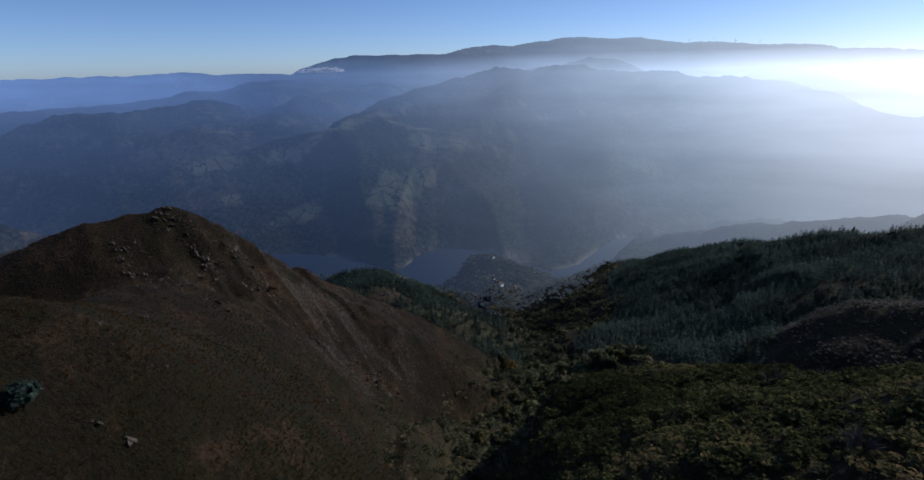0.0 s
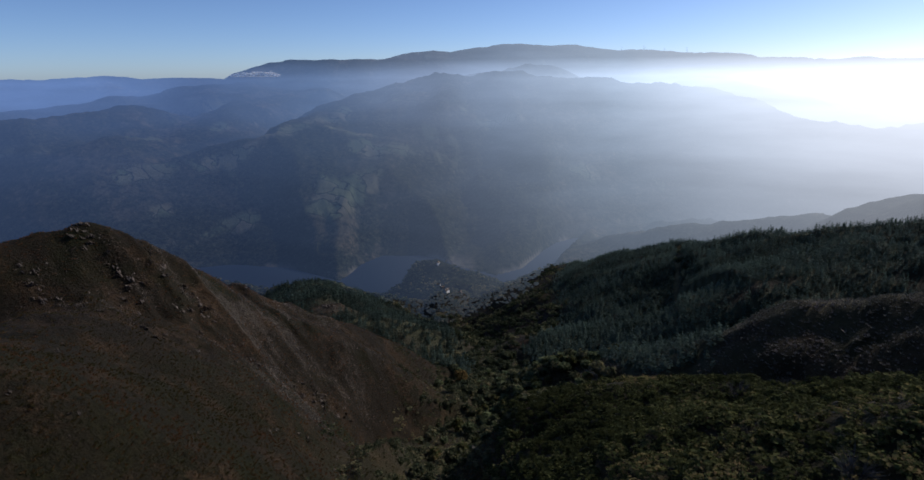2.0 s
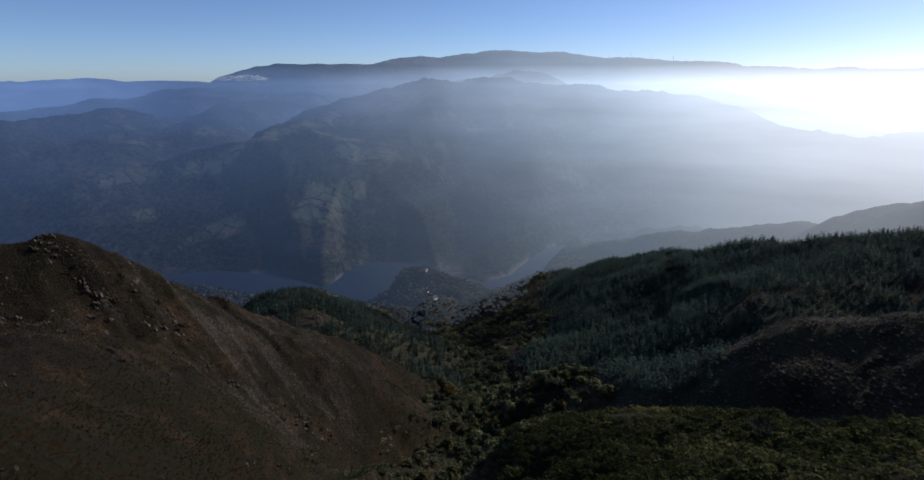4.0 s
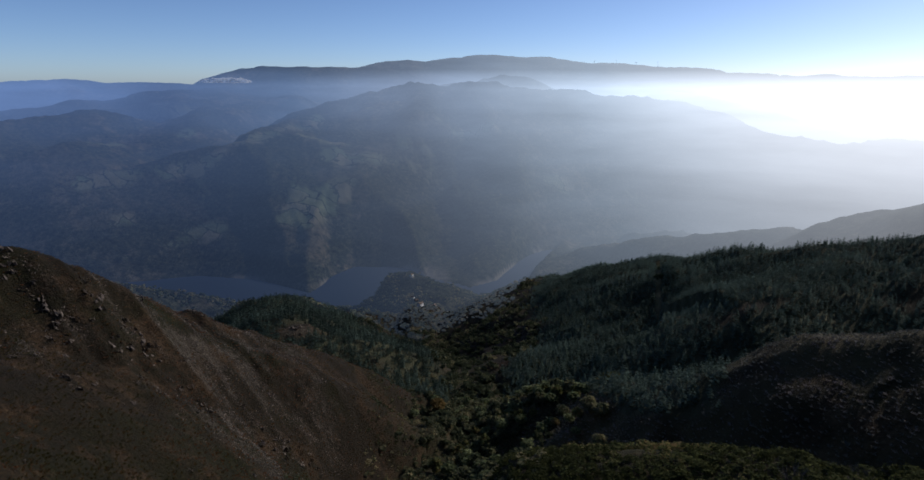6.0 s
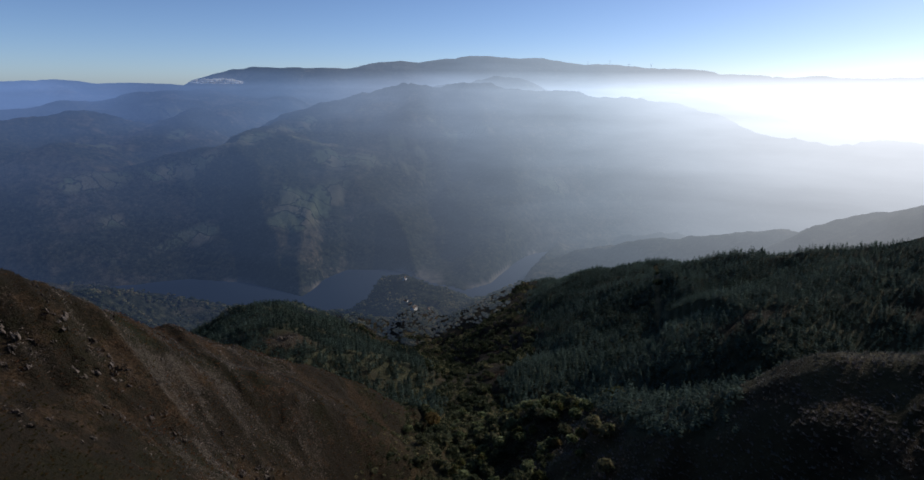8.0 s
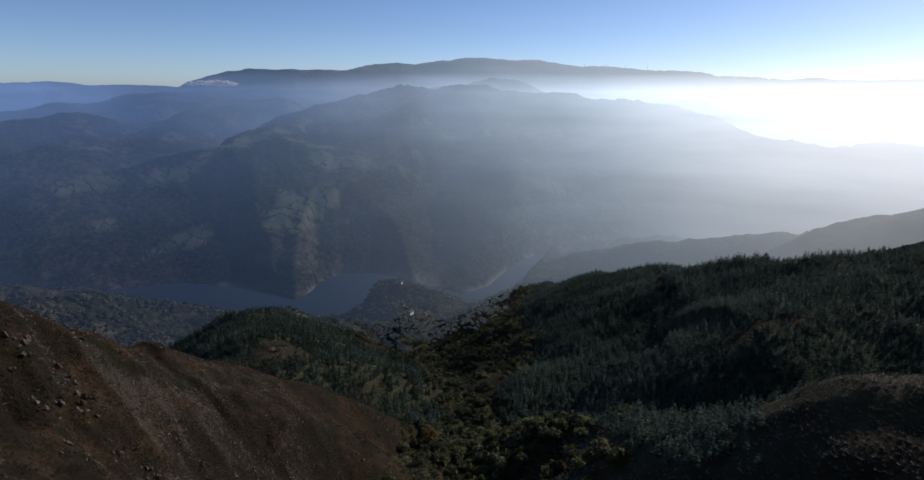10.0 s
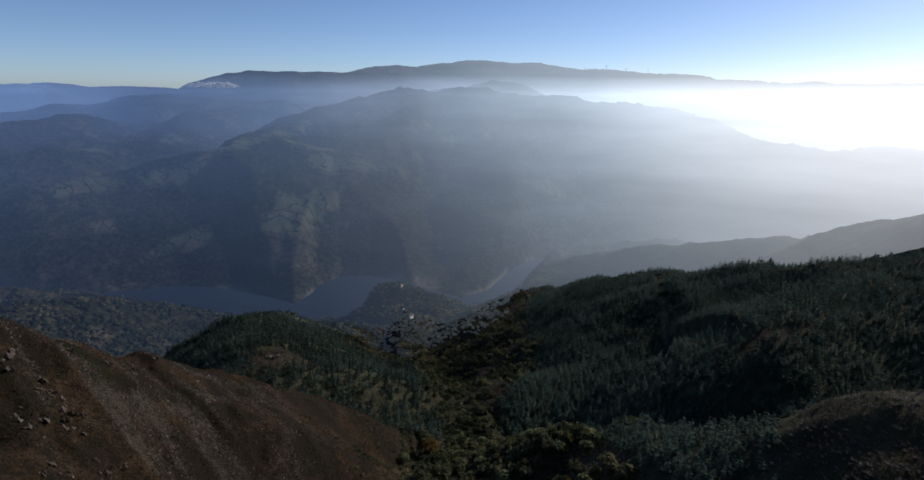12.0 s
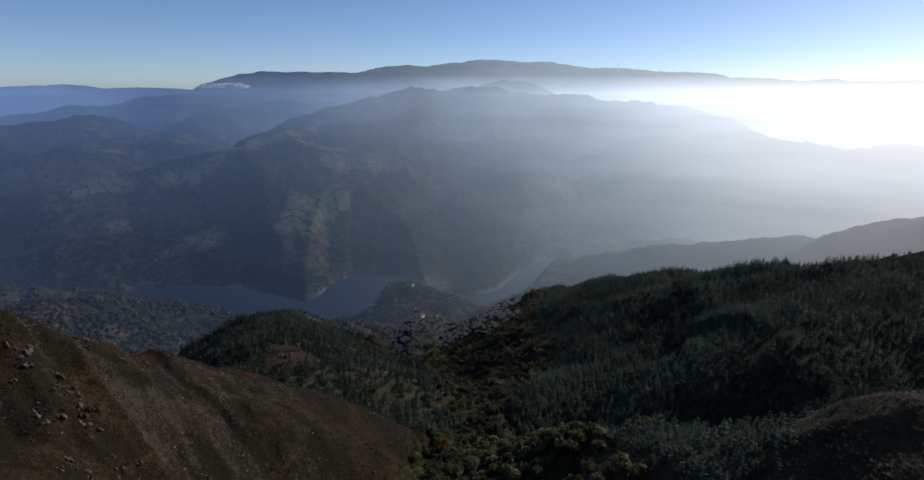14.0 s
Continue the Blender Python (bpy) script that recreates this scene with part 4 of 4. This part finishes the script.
def outcrop(r, x, y, size):
    """A crag about a unit wide: slabs of slate that lean the same way, close together."""
    top = new("rock_outcrop")
    tagged(top, "jagged beige-grey slate outcrop of tilted slabs on the heath", "rock", "slate outcrops")
    for k in range(int(r.integers(5, 9))):
        ob = new("slab", SLABS[int(r.integers(0, 12))])
        ob.parent = top
        ob.matrix_basis = (Matrix.Translation((r.normal(0, 0.5), r.normal(0, 0.35), 0)) @ Matrix.Rotation(r.normal(-0.95, 0.3), 4, "Z") @ Matrix.Rotation(r.normal(0.42, 0.15), 4, "X")
                           @ Matrix.Rotation(r.normal(0.2, 0.2), 4, "Y") @ Matrix.Diagonal((r.uniform(0.3, 0.75), r.uniform(0.35, 0.7), r.uniform(0.45, 1.25), 1)))
        tagged(ob)
    stand(top, x, y, size, r.uniform(-30, 30), size * 0.05)


# crags: where they break out of the slope, and how large
SPOTS = [(-160, 121, 4.5), (-155, 116, 4), (-159, 149, 5), (-153, 143, 5), (-143, 141, 5), (-137, 140, 5), (-129, 126, 4.5), (-133, 110, 3.5), (-133, 151, 4.5), (-124, 156, 5),
         (-107, 100, 3.5), (-101, 106, 3.5), (-103, 128, 4.5), (-99, 141, 4.5), (-91, 141, 4), (-116, 139, 4.5), (-79, 137, 4), (-79, 151, 4.5), (-74, 156, 4.5), (-69, 159, 4.5), (-65, 166, 4),
         (-56, 164, 4), (-48, 156, 3.5), (-49, 90, 3), (-45, 93, 3), (-65, 85, 2.5), (-116, 150, 5), (-133, 155, 5), (-121, 152, 4.5), (-128, 208, 4), (-136, 232, 4), (-138, 190, 4.5)]
crags = [(x + 0.86 * float(dx) + 0.5 * float(dy), y - 0.5 * float(dx) + 0.86 * float(dy), s * float(k)) for x, y, s in SPOTS
         for dx, dy, k in zip(rng.normal(0, 5.0, 8), rng.normal(0, 2.0, 8), rng.uniform(0.22, 0.72, 8))]
crags += [(float(x), float(y), float(s)) for x, y, s in zip(rng.normal(-135, 7, 16), rng.normal(388, 5, 16), rng.uniform(2, 5, 16))]
crags += [(-73, 12, 1.2), (-65, 14, 1.0), (-94, 47, 1.8), (-60, -2, 2.2), (-65, -3, 1.6), (-58, 39, 1.0), (-44, 18, 0.9), (-101, 57, 2.0), (-78, 16, 1.6)]
crags += [(float(rng.uniform(-110, -20)), float(rng.uniform(-30, 110)), float(rng.uniform(0.4, 1.0))) for _ in range(14)]
rock_rng = np.random.default_rng(17)
for x, y, s in crags:
    outcrop(rock_rng, x, y, s * 0.62)
p = spread(15000, -185, -20, 60, 345, lambda x, y: np.clip(2.2 * stony(x, y) - 0.3, 0, 1), gap=0.8)
chips = []
for k in range(5):
    v, f = slab(np.random.default_rng(120 + k), 0.5, 0.5, 0.09, 2)
    v = v @ np.array(Matrix.Rotation(-0.95, 3, "Z") @ Matrix.Rotation(0.42, 3, "X")).T
    chips.append((v, np.array([t for q in f for t in ((q[0], q[1], q[2]), (q[0], q[2], q[3]))])))
s = rng.gamma(2, 0.26, len(p)) + 0.3
joined("scree", chips, rng.integers(0, 5, len(p)), p, np.stack([s, s, s], -1), SLATE, "scattered slate slabs and scree in bands down the hillside", "stones", leafy=False)


# ---- houses and wind turbines ----
PLASTER = mat_simple("white_plaster", (0.6, 0.58, 0.54), (0.82, 0.8, 0.76), 0.5, 0.9, 0.1)
TILE = mat_simple("clay_tile", (0.0935, 0.0682, 0.05525), (0.1815, 0.1488, 0.1235), 0.6, 0.9, 0.4)
STONE = mat_simple("house_stone", (0.2, 0.17, 0.14), (0.4, 0.36, 0.31), 0.5, 0.9, 0.4)
GLASS = mat_simple("dark_window", (0.02, 0.022, 0.025), (0.04, 0.045, 0.05), 0.5, 0.2, 0.0)
WOOD = mat_simple("door_wood", (0.08, 0.05, 0.03), (0.16, 0.1, 0.06), 0.3, 0.7, 0.1)
STEEL = mat_simple("painted_steel", (0.7, 0.7, 0.7), (0.82, 0.82, 0.82), 2.0, 0.5, 0.0)


def block(x0, x1, y0, y1, z0, z1):
    v = [(x, y, z) for z in (z0, z1) for x, y in ((x0, y0), (x1, y0), (x1, y1), (x0, y1))]
    return v, [(0, 3, 2, 1), (4, 5, 6, 7), (0, 1, 5, 4), (1, 2, 6, 5), (2, 3, 7, 6), (3, 0, 4, 7)]


def house(x, y, turn, w, d, h, walls, label):
    top = new("house")
    tagged(top, label, "house", "houses of the hamlet")
    body = [(-w, -d, -2), (w, -d, -2), (w, d, -2), (-w, d, -2), (-w, -d, h), (w, -d, h), (w, d, h), (-w, d, h), (-w, 0, h + d * 0.55), (w, 0, h + d * 0.55)]
    part("wall", body, [(0, 3, 2, 1), (0, 1, 5, 4), (2, 3, 7, 6), (1, 2, 6, 5), (3, 0, 4, 7), (5, 6, 9, 9), (7, 4, 8, 8)], walls, top)
    e, t = 0.5, 0.25
    for s in (-1, 1):
        v = [(-w - e, s * (d + e), h - 0.3), (w + e, s * (d + e), h - 0.3), (w + e, 0, h + d * 0.55 + 0.1), (-w - e, 0, h + d * 0.55 + 0.1)]
        v += [(a, b, c + t) for a, b, c in v]
        part("roof", v, block(0, 1, 0, 1, 0, 1)[1], TILE, top)
    part("door", *block(-0.5, 0.5, -d - 0.06, -d + 0.05, 0, 2.1), WOOD, top)
    for k in (-0.6, 0.6):
        part("window", *block(k * w - 0.5, k * w + 0.5, -d - 0.05, -d + 0.05, h - 1.9, h - 0.7), GLASS, top)
    part("chimney", *block(w * 0.5 - 0.35, w * 0.5 + 0.35, -0.35, 0.35, h, h + d * 0.55 + 1.1), walls, top)
    z = float(land(np.array([x]), np.array([y]))[0])
    top.matrix_basis = pose(x, y, z + 0.5, 0, 0, turn)


house(-91, 1186, 62, 7.5, 4.6, 8.0, PLASTER, "small white plastered house with a tiled roof among trees")
house(-112, 1330, 40, 5, 3.5, 5, STONE, "stone farmhouse with a tiled roof above the lake")
house(-126, 1372, -20, 4.5, 3.2, 5, PLASTER, "pale farmhouse with a tiled roof above the lake")
house(-60, 1236, 70, 4.5, 3.2, 4, STONE, "low stone farm building with a tiled roof")
house(-138, 1487, 55, 5.0, 3.4, 6.5, PLASTER, "white house with a tiled roof on the wooded headland")
house(-138, 1290, 10, 4.0, 3.0, 4, STONE, "low stone farm building with a tiled roof")


def turbine(x, y, turn):
    top = new("wind_turbine")
    tagged(top, "white three-bladed wind turbine on the mountain crest", "wind turbine", "wind turbines on the crest")
    part("tower", *tube([(0, 0, -6), (0, 0, 27)], (1.2, 0.7), 8), STEEL, top)
    part("nacelle", *block(-0.9, 0.9, -1.5, 3, 26.4, 28.2), STEEL, top)
    part("hub", *tube([(0, -2.2, 26.5), (0, -2.2, 28.1)], (0.8, 0.8), 8), STEEL, top)
    for k in range(3):
        a = math.radians(turn + 120 * k)
        c, s = math.cos(a), math.sin(a)
        v = [(0.5 * c - 0 * s, -2.4, 27.3 + 0.5 * s), (3 * c - 0.8 * s, -2.4, 27.3 + 3 * s + 0.8 * c), (14 * c, -2.4, 27.3 + 14 * s), (3 * c + 0.5 * s, -2.4, 27.3 + 3 * s - 0.5 * c)]
        v += [(a2, -2.1, c2) for a2, b2, c2 in v]
        part("blade", v, block(0, 1, 0, 1, 0, 1)[1], STEEL, top)
    z = float(land(np.array([x]), np.array([y]))[0])
    top.matrix_basis = pose(x, y, z, 0, 0, -15)


for k, (x, y) in enumerate(((1043, 4560), (1204, 4520), (1345, 4480), (1500, 4432))):
    turbine(x, y, 20 + 37 * k)


# ---- bare and lone shrubs ----
TWIG = mat_simple("grey_twigs", (0.05, 0.045, 0.038), (0.13, 0.115, 0.1), 0.1, 0.9, 0.0)


def bare_shrub(x, y, size, seed, label):
    """A leafless shrub of unit height: short stems that fork into many fine twigs."""
    r = np.random.default_rng(seed)
    top = new("bare_shrub")
    tagged(top, label, "shrub", "leafless shrubs")
    for k in range(5):
        a = k * 1.26 + r.uniform(-0.4, 0.4)
        foot = np.array([0.03 * math.cos(a), 0.03 * math.sin(a), -0.05])
        knee = np.array([0.2 * math.cos(a), 0.2 * math.sin(a), 0.38])
        stem = part("stem", *tube([tuple(foot), tuple((foot + knee) / 2 + r.normal(0, 0.02, 3)), tuple(knee)], (0.02, 0.014, 0.01), 5), BARK, top)
        vs, fs = [], []
        for _ in range(70):
            start = foot + (knee - foot) * r.uniform(0.45, 1.0)
            end = start + np.array([0.3 * math.cos(a), 0.3 * math.sin(a), 0.35]) * r.uniform(0.4, 1.0) + r.normal(0, 0.13, 3)
            side = r.normal(0, 0.005, 3)
            base = len(vs)
            vs += [tuple(start + side), tuple(start - side), tuple(end)]
            fs.append((base, base + 1, base + 2))
        part("twig_spray", vs, fs, TWIG, stem, "fine pale grey leafless twigs")
    return stand(top, x, y, size, 0, 0.1)


bare_shrub(63, 41, 6.0, 5, "pale grey leafless shrub on the crest of the spur")
bare_shrub(128, 96, 5.5, 6, "pale leafless shrub in the dark hollow")
bare_shrub(52, -11, 5.5, 7, "large grey leafless shrub among green broom")
for k, (x, y, s) in enumerate(((118, 125, 3.2), (72, 43, 3.5), (71, 37, 3.5), (74, 35, 3), (112, 137, 2.6), (124, 145, 3.0))):
    bare_shrub(x, y, s, 20 + k, "small pale leafless shrub on the dark heath slope")


# ---- the small cloud on the mountain's shoulder ----
def mat_cloud():
    m, n, l = nodes_of("cloud_vapour")
    out = n["Material Output"]
    n.remove(n["Principled BSDF"])
    tr, top, clear, lit, mx = (n.new("ShaderNode" + k) for k in ("BsdfTranslucent", "BsdfDiffuse", "BsdfTransparent", "MixShader", "MixShader"))
    tr.inputs[0].default_value = top.inputs[0].default_value = (0.95, 0.95, 0.95, 1)
    lit.inputs[0].default_value = 0.5
    l.new(top.outputs[0], lit.inputs[1]), l.new(tr.outputs[0], lit.inputs[2])
    pos = n.new("ShaderNodeNewGeometry").outputs["Position"]
    thin = ramp_of(n, l, noise_of(n, l, pos, 45, 6, 0.65), (0.38, (0.0, 0.0, 0.0)), (0.62, (0.6, 0.6, 0.6)))
    l.new(thin, mx.inputs[0]), l.new(clear.outputs[0], mx.inputs[1]), l.new(lit.outputs[0], mx.inputs[2]), l.new(mx.outputs[0], out.inputs[0])
    return m


def cloud(x, y, z, long, high):
    """A ragged, flat-based strip of vapour."""
    bm = bmesh.new()
    bmesh.ops.create_icosphere(bm, subdivisions=5, radius=1.0)
    for v in bm.verts:
        lump = 1 + 0.55 * noise.noise(v.co * Vector((4.5, 1.5, 1.5)) + Vector((3.1, 0, 0))) + 0.25 * noise.noise(v.co * Vector((11, 4, 4)))
        v.co = Vector((v.co.x * long * 0.5, v.co.y * high * lump, max(v.co.z, -0.3) * high * 0.55 * lump))
    me = bpy.data.meshes.new("cloud")
    bm.to_mesh(me)
    bm.free()
    me.polygons.foreach_set("use_smooth", np.full(len(me.polygons), True))
    me.materials.append(mat_cloud())
    ob = tagged(new("cloud", me), "small ragged white cloud lying on the mountain's shoulder", "cloud", kind="stuff")
    ob.matrix_basis = pose(x, y, z, 0, 0, 24)


cloud(-1570, 3840, -4, 330, 42)
